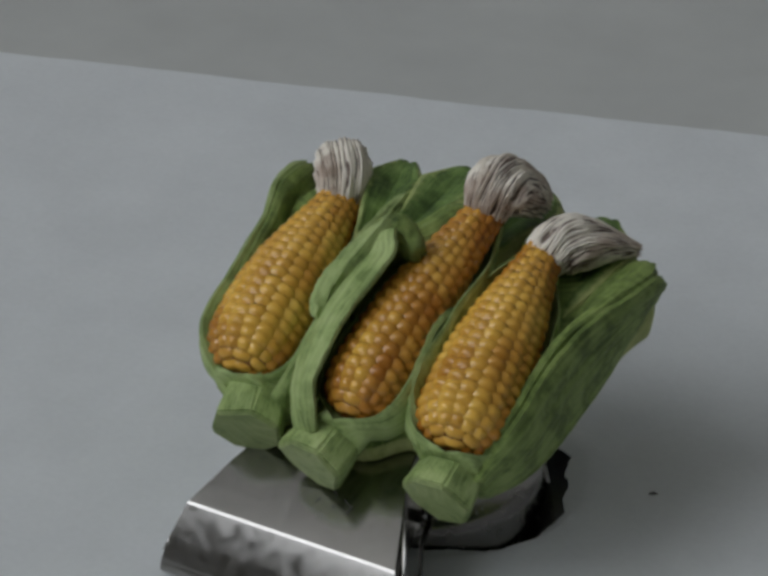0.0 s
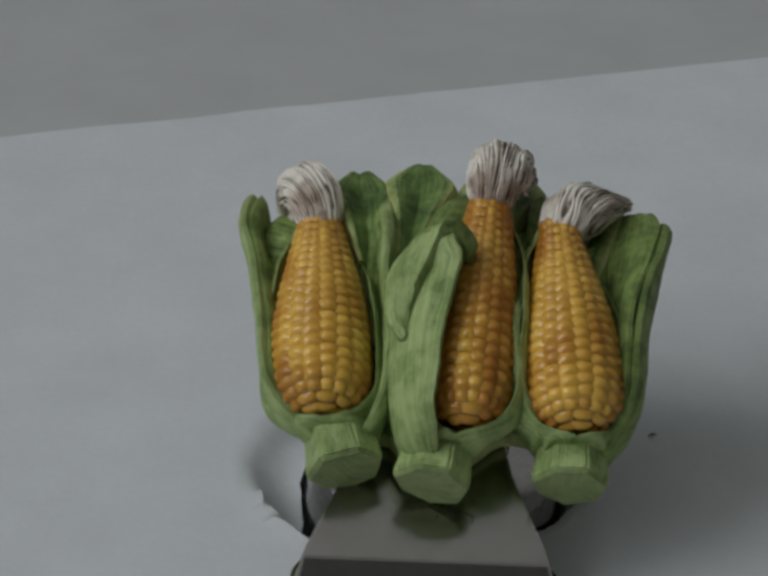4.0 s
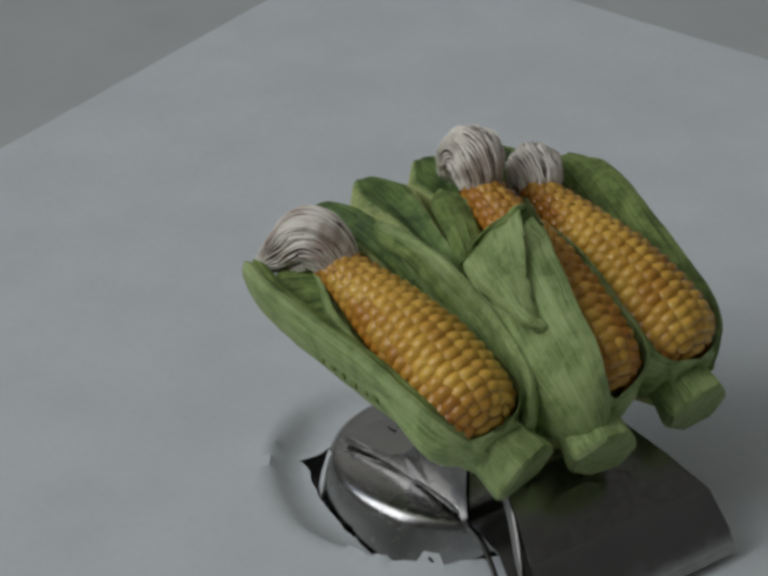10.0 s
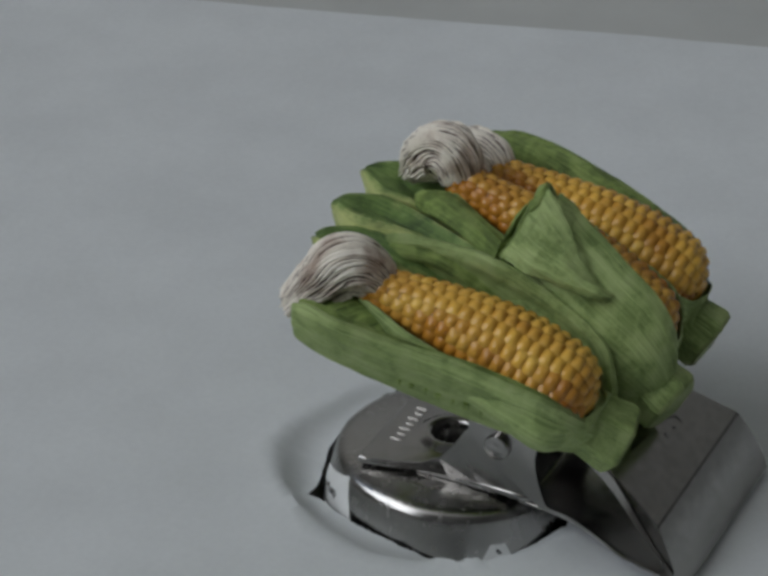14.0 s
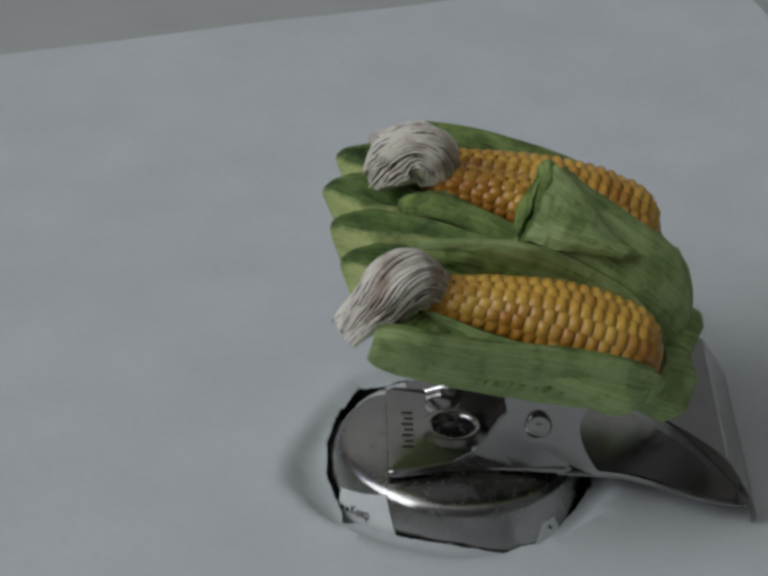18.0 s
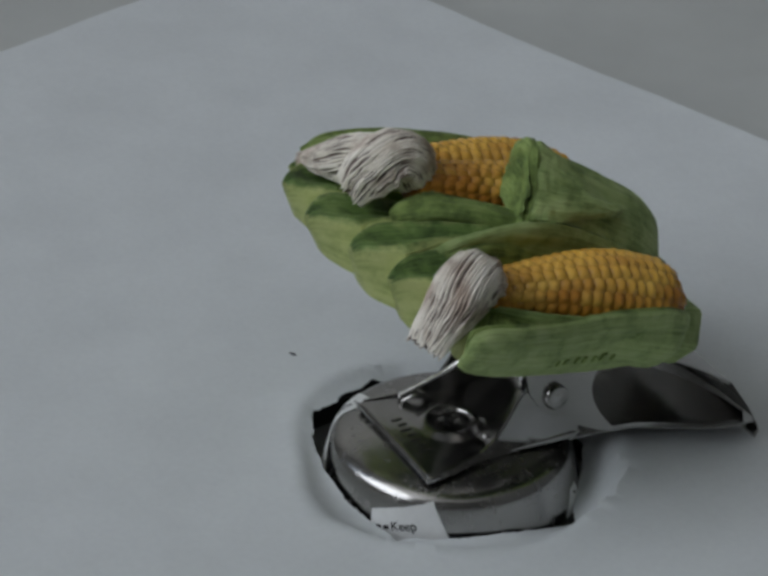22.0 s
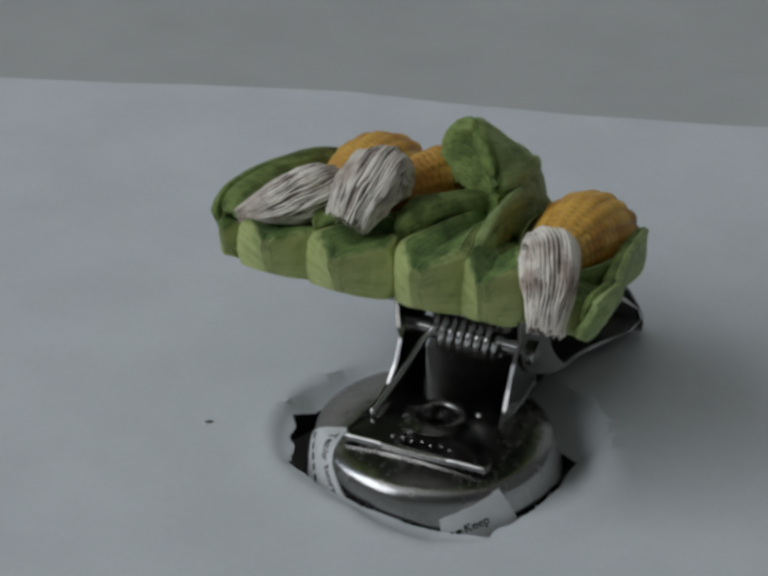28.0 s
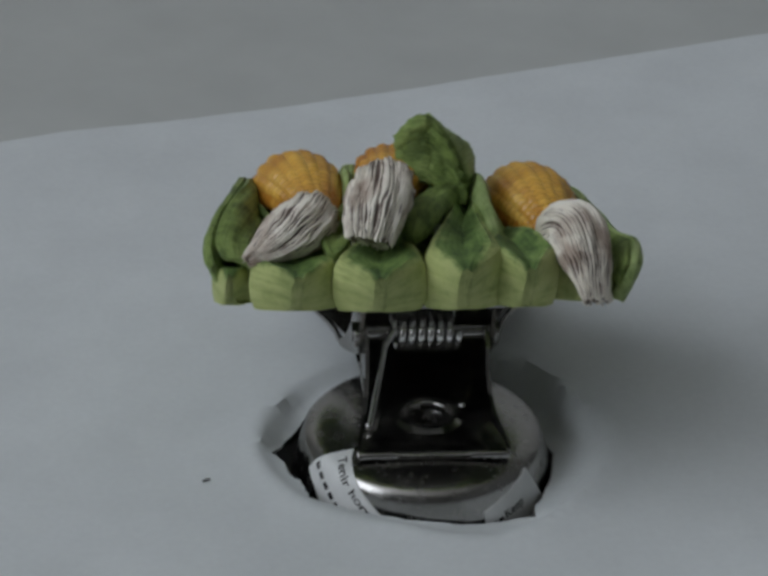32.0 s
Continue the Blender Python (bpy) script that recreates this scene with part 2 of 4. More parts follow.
def tube(name, path, radii, mat, ns=26, na=30, side=(1, 0, 0), ridge=0.0, lumps=9.0, seed=0.0, frame_fn=tilted, wobble=0.0):
    """A closed swept form; radii: (across, off) at each path point."""
    verts, uvs, faces = [], [], []
    for i in range(ns + 1):
        s = i / ns
        c = curve(path, s)
        t = (curve(path, min(1, s + 0.01)) - curve(path, max(0, s - 0.01))).normalized()
        x = Vector(side)
        x = (x - t * x.dot(t)).normalized()
        y = t.cross(x)
        rr = curve([(a, b, 0) for a, b in radii], s)
        for j in range(na):
            a = 2 * math.pi * j / na
            k = 1 + ridge * noise.noise((math.cos(a) * lumps * 0.5 + seed, math.sin(a) * lumps * 0.5, s * 1.3 + seed))
            k += wobble * noise.noise((math.cos(a) + seed, math.sin(a), s * 3 + seed))
            verts.append(frame_fn(c + x * math.cos(a) * rr[0] * k + y * math.sin(a) * rr[1] * k))
            uvs.append((s, abs(2 * j / na - 1) + 0.09 * ridge * 6 * noise.noise((s * 5 + seed, a, 0))))
    for i in range(ns):
        for j in range(na):
            k = (j + 1) % na
            faces.append((i * na + j, i * na + k, (i + 1) * na + k, (i + 1) * na + j))
    faces.append(tuple(range(na)))
    faces.append(tuple(ns * na + j for j in range(na)))
    return mesh(name, verts, faces, mat, uvs)


def same(p):
    return Vector(p)


def lathe(name, profile, centre, mat, na=72, z0=0.0, wobble=0.0):
    """Turned form: profile rows of (radius, height)."""
    verts, faces, uvs = [], [], []
    for i, (r, z) in enumerate(profile):
        for j in range(na):
            a = 2 * math.pi * j / na
            k = r + wobble * noise.noise((math.cos(a) * 2, math.sin(a) * 2, i * 0.3))
            verts.append((centre[0] + k * math.cos(a), centre[1] + k * math.sin(a), z + z0))
            uvs.append((i / len(profile), j / na))
    for i in range(len(profile) - 1):
        for j in range(na):
            k = (j + 1) % na
            faces.append((i * na + j, i * na + k, (i + 1) * na + k, (i + 1) * na + j))
    return mesh(name, verts, faces, mat, uvs)


def slab(name, outline, z_lo, z_hi, mat, bevel=0.0, axis="z", frame_fn=same):
    """A bevelled prism on an outline in the plane across the axis."""
    bm = bmesh.new()
    make = {"z": lambda a, b, h: (a, b, h), "x": lambda a, b, h: (h, a, b)}[axis]
    lo = [bm.verts.new(make(a, b, z_lo)) for a, b in outline]
    hi = [bm.verts.new(make(a, b, z_hi)) for a, b in outline]
    bm.faces.new(lo), bm.faces.new(hi)
    for i in range(len(outline)):
        j = (i + 1) % len(outline)
        bm.faces.new((lo[i], lo[j], hi[j], hi[i]))
    bmesh.ops.recalc_face_normals(bm, faces=bm.faces)
    if bevel:
        bmesh.ops.bevel(bm, geom=bm.edges[:], offset=bevel, segments=2, affect="EDGES", clamp_overlap=True)
    for v in bm.verts:
        v.co = frame_fn(v.co) * U
    bmesh.ops.recalc_face_normals(bm, faces=bm.faces)
    me = bpy.data.meshes.new(name)
    bm.to_mesh(me)
    bm.free()
    me.materials.append(mat)
    return me


def box(name, lo, hi, mat, bevel=0.0):
    return slab(name, [(lo[0] / U, lo[1] / U), (hi[0] / U, lo[1] / U), (hi[0] / U, hi[1] / U), (lo[0] / U, hi[1] / U)], lo[2] / U, hi[2] / U, mat, bevel / U)


# ---- room: added, unseen, its tones set to steer fill and reflections ----
def structure(name, me, label):
    return tagged(new(name, me), label=label, kind="structure")


T = 0.15
structure("floor", box("floor", (ROOM_X0 - T, ROOM_Y0 - T, FLOOR_Z - 0.1), (ROOM_X1 + T, ROOM_Y1 + T, FLOOR_Z), FLOOR), "brown wooden floor of the room")
structure("ceiling", box("ceiling", (ROOM_X0 - T, ROOM_Y0 - T, CEIL_Z), (ROOM_X1 + T, ROOM_Y1 + T, CEIL_Z + 0.1), CEIL), "plain painted ceiling of the room")
structure("wall_east", box("wall", (ROOM_X1, ROOM_Y0, FLOOR_Z), (ROOM_X1 + T, ROOM_Y1, CEIL_Z), WALL_LOW_FILL), "unseen added wall, dark to cut the fill from the right")
# added out of view in two tones, to shape what the jaw plate reflects
north = tagged(new("wall_north"), label="unseen added wall, pale below and grey above to tone the metal's reflections", kind="structure")
for z0, z1, paint in ((FLOOR_Z, PALE_TOP_Z, WALL), (PALE_TOP_Z, CEIL_Z, WALL_FAR)):
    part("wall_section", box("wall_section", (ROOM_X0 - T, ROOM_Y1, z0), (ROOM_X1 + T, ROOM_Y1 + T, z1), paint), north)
structure("wall_south", box("wall", (ROOM_X0 - T, ROOM_Y0 - T, FLOOR_Z), (ROOM_X1 + T, ROOM_Y0, CEIL_Z), WALL_LOW_FILL), "unseen added wall, dark to cut fill and reflections from the camera's side")
west = tagged(new("wall_west"), label="painted wall with the window opening", kind="structure")
for lo, hi in (((ROOM_Y0, FLOOR_Z), (ROOM_Y1, WIN_Z0)), ((ROOM_Y0, WIN_Z1), (ROOM_Y1, CEIL_Z)), ((ROOM_Y0, WIN_Z0), (WIN_Y0, WIN_Z1)), ((WIN_Y1, WIN_Z0), (ROOM_Y1, WIN_Z1))):
    part("wall_section", box("wall_section", (ROOM_X0 - T, lo[0], lo[1]), (ROOM_X0, hi[0], hi[1]), WALL), west)

TABLE_Z = -10.0 * U
table = thing("table", "plain grey matt table top under the turntable", "table")
part("tabletop", box("tabletop", (-0.6, -0.45, TABLE_Z - 0.03), (0.8, 0.75, TABLE_Z), TABLE, 0.004), table)
for lx in (-0.54, 0.74):
    for ly in (-0.39, 0.69):
        part("leg", box("leg", (lx - 0.025, ly - 0.025, FLOOR_Z), (lx + 0.025, ly + 0.025, TABLE_Z - 0.03), TABLE, 0.003), table)

# ---- turntable, paper ----
HUB = (0.8, -4.0)      # centre of the dome and of the paper's hole
BORE = (0.2, -3.4)     # centre of the eyelet
turntable = thing("turntable", "low black turntable hidden under the paper", "turntable")
part("platter", lathe("platter", [(27, -9.9), (104, -9.9), (105, -9.0), (105, -1.6), (104, -0.6), (60, -0.6), (33, -0.8), (27, -6.0), (27, -9.9)], (0, 0), TURN), turntable)

EDGE_PHI = (-180, -156, -140, -120, -105, -85, -65, -50, -25, -8, 4, 25, 46, 56, 75, 95, 110, 122, 133, 145, 160, 180)
EDGE_Z = (-2.6, -4.2, -3.8, -2.6, -1.7, -0.6, -0.2, -0.6, -2.4, -2.4, -0.6, -0.3, -0.3, -0.4, -0.6, -1.4, -2.4, -2.8, -2.2, -2.6, -2.4, -2.6)
FOLD_PHI = (-180, -158, -139, -120, -90, -57, -25, -8, 8, 37, 60, 80, 95, 110, 120, 136, 160, 180)
FOLD_R = (27.6, 25.8, 26.0, 24.8, 24.0, 23.0, 23.0, 23.6, 24.4, 24.0, 22.4, 22.8, 25.0, 26.8, 26.4, 26.4, 26.8, 27.6)


TORN = ((-180, 19.8), (-158, 20.4), (-151, 21.8), (-143, 19.9), (-120, 19.6), (-105, 20.4), (-85, 19.5), (-60, 19.5), (-35, 19.8), (-10, 20.8), (4, 22.6), (13, 21.2), (22, 21.7), (30, 21.2), (39, 22.6),
        (57, 20.9), (78, 19.6), (100, 19.6), (118, 20.0), (125, 20.7), (132, 22.8), (138, 20.8), (146, 20.4), (163, 19.8), (180, 19.8))


def hole_edge(phi):
    """Height of the torn edge of the paper's hole, and its radius: straight tears between corners."""
    z = float(np.interp(phi, EDGE_PHI, EDGE_Z))
    k = max(i for i in range(len(TORN) - 1) if TORN[i][0] <= phi or i == 0)
    (a0, r0), (a1, r1) = TORN[k], TORN[k + 1]
    p = Vector((r0 * math.cos(radians(a0)), r0 * math.sin(radians(a0))))
    e = Vector((r1 * math.cos(radians(a1)), r1 * math.sin(radians(a1)))) - p
    d = Vector((math.cos(radians(phi)), math.sin(radians(phi))))
    r = (p.x * e.y - p.y * e.x) / (d.x * e.y - d.y * e.x)
    return r + 0.2 * noise.noise((phi * 0.13, 3.0, 1.0)) + 0.15 * noise.noise((phi * 0.5, 6.0, 1.0)), z


def paper_outline(phi):
    """Distance from the hub to the letter-size sheet's edge."""
    d = Vector((math.cos(phi), math.sin(phi)))
    best = 1e9
    turn = radians(17.3)
    ex, ey = Vector((math.cos(turn), math.sin(turn))), Vector((-math.sin(turn), math.cos(turn)))
    o = Vector(HUB)
    for axis, lo, hi in ((ex, -146.0, 149.0), (ey, -113.2, 114.2)):
        p, q = o.dot(axis), d.dot(axis)
        if abs(q) > 1e-9:
            best = min(best, ((hi if q > 0 else lo) - p) / q)
    return best + 0.7 * noise.noise((math.cos(phi) * 5, math.sin(phi) * 5, 7.0)) + 0.25 * noise.noise((math.cos(phi) * 40, math.sin(phi) * 40, 7.0))


def paper_mesh():
    na, rows = 360, [0, 0.008, 0.016, 0.025, 0.035, 0.048, 0.063, 0.08, 0.1, 0.13, 0.18, 0.26, 0.36, 0.5, 0.7, 0.9, 1.0]
    verts, faces = [], []
    for layer in (0.0, -0.22):
        for k in rows:
            for j in range(na):
                phi = 2 * math.pi * j / na - math.pi
                r0, ze = hole_edge(math.degrees(phi))
                r = r0 + (paper_outline(phi) - r0) * k
                deg = math.degrees(phi)
                if k == 0:
                    r -= 0.25 * abs(noise.noise((deg * 0.4, 5.0, 2.0)))
                    if 14 < deg < 60:
                        r -= 0.6 * max(0.0, noise.noise((deg * 0.2, 8.0, 2.0)))
                x, y = HUB[0] + r * math.cos(phi), HUB[1] + r * math.sin(phi)
                crease = math.exp(-(((deg + 320) % 360 - 180) / 34) ** 2)
                fold = max(r0 + 1.2, float(np.interp(deg, FOLD_PHI, FOLD_R)))
                fall = max(0.0, min(1.0, (fold - r) / (fold - r0)))
                swell = (0.35 + 0.4 * crease + 0.4 * noise.noise((math.cos(phi) * 1.7, math.sin(phi) * 1.7, 3.0))) * math.exp(-((r - fold - 0.5) / 2.4) ** 2)
                z = (ze - 0.5 - 1.0 * crease) * (1 - (1 - fall) ** 1.9) + swell
                across = -x * math.sin(radians(17.3)) + y * math.cos(radians(17.3))
                z += 1.7 * math.exp(-((x - 60) / 30) ** 2) * max(0.0, (-across - 60) / 53) ** 2
                z += 0.5 * noise.noise((x * 0.012, y * 0.012, 4.0)) * min(1, r / 90) + 0.18 * noise.noise((x * 0.06, y * 0.06, 2.0))
                verts.append((x, y, z + layer))
    nr = len(rows)
    for layer in range(2):
        for i in range(nr - 1):
            for j in range(na):
                k = (j + 1) % na
                o = layer * nr * na
                faces.append((o + i * na + j, o + i * na + k, o + (i + 1) * na + k, o + (i + 1) * na + j))
    for i in (0, nr - 1):
        for j in range(na):
            k = (j + 1) % na
            faces.append((i * na + j, i * na + k, nr * na + i * na + k, nr * na + i * na + j))
    return mesh("paper_sheet", verts, faces, PAPER)


paper = tagged(new("paper_sheet", paper_mesh()), label="white letter-size paper sheet with a torn round hole", category="paper")
crumb = tagged(new("crumb", tube("crumb", [(32.5, 6.2, 0.3), (33.0, 6.6, 0.4), (33.6, 6.8, 0.25)], [(0.08, 0.1), (0.2, 0.16), (0.08, 0.08)], CRUMB, 6, 8, (0, 1, 0), 0.4, 6.0, 2.0, same)), label="tiny dark crumb lying on the white paper", category="crumb")

# ---- the corn clip ----
clip = thing("bag_clip", "nickel-plated bag clip carrying a painted resin ornament of three corn cobs", "clip")

# domed round base, pressed from sheet
DOME = [(3.4, -2.0), (3.4, 2.4), (3.7, 2.95), (4.2, 3.1), (7.0, 3.1), (11.0, 2.95), (14.5, 2.6), (16.2, 2.25), (17.1, 1.85), (17.7, 1.25), (18.0, 0.5), (18.5, -1.5), (19.1, -4.0), (19.6, -7.0), (19.9, -9.2), (19.5, -9.8)]
part("dome", lathe("dome", DOME, HUB, DOME_STEEL, 96), clip, "worn shiny domed steel base")



def bracket_plate():
    """The flat tongue with a round hole."""
    outline = [(11.3, 6.5), (11.2, 4.5), (10.6, 1.5), (9.6, -2.0), (9.3, -8.0), (9.6, -20.0), (-9.6, -20.0), (-9.3, -8.0), (-9.6, -2.0), (-10.6, 1.5), (-11.2, 4.5), (-11.3, 6.5)]
    na = 120
    verts, faces = [], []
    rings = [(2.9, 4.1), (3.0, 4.5), (3.25, 4.8), (3.8, 4.95), (4.4, 4.75), (5.1, 4.3), (5.4, 4.2), (0.9, 4.2), (0.4, 4.16), (0.0, 3.85)]
    for z_off in (0.0, -0.7):
        for k, ring in enumerate(rings):
            for j in range(na):
                a = 2 * math.pi * j / na + 0.01
                d = Vector((math.cos(a), math.sin(a)))
                far = 1e9
                for i in range(len(outline)):
                    p, q = Vector(outline[i]) - Vector(BORE), Vector(outline[(i + 1) % len(outline)]) - Vector(BORE)
                    e = q - p
                    den = d.x * e.y - d.y * e.x
                    if abs(den) > 1e-9:
                        t = (p.x * e.y - p.y * e.x) / den
                        s = (p.x * d.y - p.y * d.x) / den
                        if t > 0 and -1e-6 <= s <= 1 + 1e-6:
                            far = min(far, t)
                r, z = (ring[0] if k < 7 else far - ring[0]), ring[1]
                verts.append((BORE[0] + r * d.x, BORE[1] + r * d.y, z + z_off))
    n = len(rings)
    for layer in range(2):
        for k in range(n - 1):
            for j in range(na):
                i = (j + 1) % na
                o = layer * n * na
                faces.append((o + k * na + j, o + k * na + i, o + (k + 1) * na + i, o + (k + 1) * na + j))
    for k in (0, n - 1):
        for j in range(na):
            i = (j + 1) % na
            faces.append((k * na + j, k * na + i, n * na + k * na + i, n * na + k * na + j))
    return mesh("bracket_plate", verts, faces, STEEL)


part("bracket_plate", bracket_plate(), clip, "flat steel tongue with a round eyelet")
FLANGE = [(5.5, 4.3), (1.0, 4.5), (-3.0, 5.0), (-5.6, 6.4), (-7.6, 9.0), (-9.4, 12.2), (-11.6, 14.6), (-14.5, 15.4), (-17.0, 14.6), (-19.0, 12.0), (-19.6, 8.0), (-19.6, 3.6), (-12.0, 3.6), (-7.0, 3.6), (-3.0, 3.6), (1.0, 3.6), (5.0, 3.6)]
for side in (-1, 1):
    part("bracket_flange", slab("bracket_flange", FLANGE, side * 8.7, side * 9.3, STEEL, 0.12, "x", lambda q, k=side: Vector((q.x + k * 2.0 * max(0.0, min(1.0, (q.y + 8.0) / 12.0)) ** 1.3, q.y, q.z))), clip)

# lever: one plate under the ornament, running out into the wide jaw
LEVER_LINE = [(8.0, 30.1), (-4.0, 25.6), (-14.0, 21.9), (-22.0, 18.9), (-29.0, 16.3), (-35.0, 13.7), (-41.2, 10.4), (-41.5, 10.1), (-44.0, 6.0), (-44.2, 5.6), (-45.5, 3.0), (-45.8, 2.0), (-45.1, 1.1)]
LEVER_HALF = [9.2, 9.5, 9.5, 9.6, 11.2, 13.6, 16.0, 16.2, 17.3, 17.4, 17.8, 17.8, 17.8]


def lever_mesh():
    n, rows = 4, len(LEVER_LINE)
    verts, faces = [], []
    for off in (0.0, -0.7):
        for (y, z), h in zip(LEVER_LINE, LEVER_HALF):
            for j in range(n + 1):
                verts.append((h * (2 * j / n - 1), y + off * 0.35, z + off))
    m = rows * (n + 1)
    for k in (0, m):
        for i in range(rows - 1):
            for j in range(n):
                a = k + i * (n + 1) + j
                faces.append((a, a + 1, a + n + 2, a + n + 1))
    for i in range(rows - 1):
        for j in (0, n):
            a = i * (n + 1) + j
            faces.append((a, a + n + 1, m + a + n + 1, m + a))
    for j in range(n):
        for i in (0, rows - 1):
            a = i * (n + 1) + j
            faces.append((a, a + 1, m + a + 1, m + a))
    me = mesh("lever_plate", verts, faces, PLATE_STEEL)
    me.set_sharp_from_angle(angle=radians(12))
    return me


part("lever_plate", lever_mesh(), clip, "bright wide jaw plate with a bent lip")


def cheek_mesh(side):
    """Side wall of the lever, from the pivot to the jaw's corner."""
    top = [(-8.0, 23.6), (-14.0, 21.4), (-22.0, 18.4), (-29.0, 15.7), (-34.0, 13.4), (-38.5, 10.2), (-41.5, 7.4), (-44.5, 4.6)]
    low = [(-10.5, 13.0), (-14.0, 8.6), (-21.0, 5.0), (-27.0, 4.9), (-32.0, 5.0), (-37.0, 4.9), (-41.0, 4.4), (-44.6, 3.6)]
    half = [9.8, 9.8, 9.8, 11.0, 13.3, 15.8, 16.9, 17.6]
    ns, nr = 40, 20
    verts, faces = [], []
    for off in (0.0, 0.65):
        for i in range(ns + 1):
            s = i / ns
            s0 = s
            for j in range(nr + 1):
                g = j / nr
                s = max(0.0, min(1.0, s0 + (0.09 * (2 * g - 1) ** 2 - 0.03) * math.exp(-((s0 - 0.3) / 0.12) ** 2)))
                t, l, h = curve([(a, b, 0) for a, b in top], s), curve([(a, b, 0) for a, b in low], s), curve([(a, 0, 0) for a in half], s).x
                q = t.lerp(l, g)
                open_by = max(0.0, min(1.0, (s - 0.2) / 0.13)) * (1 - 0.85 * max(0.0, (s - 0.72) / 0.28))
                verts.append((side * (h + 2.0 * g * open_by + off - 0.4), q.x, q.y))
    m = (ns + 1) * (nr + 1)
    for k in (0, m):
        for i in range(ns):
            for j in range(nr):
                a = k + i * (nr + 1) + j
                if 12 <= i <= 36 and 3 <= j <= 18:
                    continue
                faces.append((a, a + 1, a + nr + 2, a + nr + 1))
    for i in range(ns):
        for j in (0, nr):
            a = i * (nr + 1) + j
            faces.append((a, a + nr + 1, m + a + nr + 1, m + a))
    for j in range(nr):
        for i in (0, ns):
            a = i * (nr + 1) + j
            faces.append((a, a + 1, m + a + 1, m + a))
    return mesh("lever_cheek", verts, faces, STEEL)


part("lower_jaw", slab("lower_jaw", [(9.4, -18.0), (9.8, -23.0), (11.0, -29.0), (13.6, -34.0), (16.2, -39.0), (17.4, -44.0), (-17.4, -44.0), (-16.2, -39.0), (-13.6, -34.0), (-11.0, -29.0), (-9.8, -23.0), (-9.4, -18.0)], 2.6, 3.2, STEEL, 0.15), clip)
for side in (-1, 1):
    part("lever_cheek", cheek_mesh(side), clip)

PIN_Y, PIN_Z = -14.8, 12.0
part("pivot_pin", tube("pivot_pin", [(-11.0, PIN_Y, PIN_Z), (11.0, PIN_Y, PIN_Z)], [(1.6, 1.6)] * 2, STEEL, 4, 20, (0, 1, 0), frame_fn=same), clip)
for side in (-1, 1):
    part("rivet", tube("rivet", [(side * 9.8, PIN_Y, PIN_Z - 0.4), (side * 10.7, PIN_Y, PIN_Z - 0.4), (side * 11.2, PIN_Y, PIN_Z - 0.4)], [(2.0, 2.0), (1.8, 1.8), (0.4, 0.4)], STEEL, 8, 24, (0, 1, 0), frame_fn=same), clip, "round rivet head")


def spring_mesh():
    turns, per, ring = 7.0, 22, 8
    path = [(9.0, 0.5, 4.9), (7.5, -6.0, 8.0), (6.2, -11.5, 11.6)]
    n = int(turns * per)
    for i in range(n + 1):
        a = 2 * math.pi * i / per + 0.5
        path.append((4.9 - 9.9 * i / n, PIN_Y + 2.7 * math.cos(a), PIN_Z + 2.7 * math.sin(a)))
    verts, faces = [], []
    for i, p in enumerate(path):
        p = Vector(p)
        t = (Vector(path[min(i + 1, len(path) - 1)]) - Vector(path[max(i - 1, 0)])).normalized()
        x = t.orthogonal().normalized() if i == 0 else (x - t * x.dot(t)).normalized()
        y = t.cross(x)
        thick = 0.5 if i < 2 else 0.6
        for j in range(ring):
            a = 2 * math.pi * j / ring
            verts.append(p + (x * math.cos(a) + y * math.sin(a)) * thick)
    for i in range(len(path) - 1):
        for j in range(ring):
            k = (j + 1) % ring
            faces.append((i * ring + j, i * ring + k, (i + 1) * ring + k, (i + 1) * ring + j))
    return mesh("spring", verts, faces, WIRE)


part("spring", spring_mesh(), clip, "coiled steel torsion spring")

# small pressed details of the bracket
part("punched_tab", tube("punched_tab", [(8.6, 0.4, 4.2), (8.1, -2.0, 5.3), (7.4, -4.6, 4.3)], [(0.5, 0.22), (0.7, 0.25), (0.45, 0.22)], STEEL, 10, 14, (1, 0, 0), frame_fn=same), clip)
part("stop_nub", lathe("stop_nub", [(0.05, 4.7), (0.35, 4.62), (0.6, 4.4), (0.7, 4.15)], (-5.2, -6.4), STEEL, 20), clip)
part("spring_end", lathe("spring_end", [(0.05, 5.5), (0.3, 5.42), (0.46, 5.1), (0.45, 4.7), (0.3, 4.3)], (9.2, 0.2), WIRE, 16), clip)

# ---- ornament: base ----
BASE_OUTLINE = [(29.0, 1.0), (28.6, -9.0), (26.5, -20.0), (23.5, -29.0), (19.0, -32.0), (14.0, -27.5), (9.5, -27.0), (4.5, -31.0), (-3.0, -30.5), (-6.5, -27.5),
                (-12.0, -31.5), (-15.5, -26.0), (-18.6, -20.0), (-21.0, -12.0), (-24.0, -2.0), (-25.8, 5.0), (-25.0, 11.5), (-22.0, 14.4), (-17.0, 12.5), (-15.0, 12.8),
                (-12.0, 16.2), (-9.4, 15.6), (-7.4, 11.6), (-6.0, 12.4), (-3.0, 16.4), (0.6, 15.6), (2.8, 11.6), (4.4, 12.6), (7.6, 16.0), (12.0, 14.8),
                (14.4, 10.4), (16.2, 11.6), (20.2, 16.0), (24.6, 11.4), (26.4, 9.0), (28.8, 8.0)]


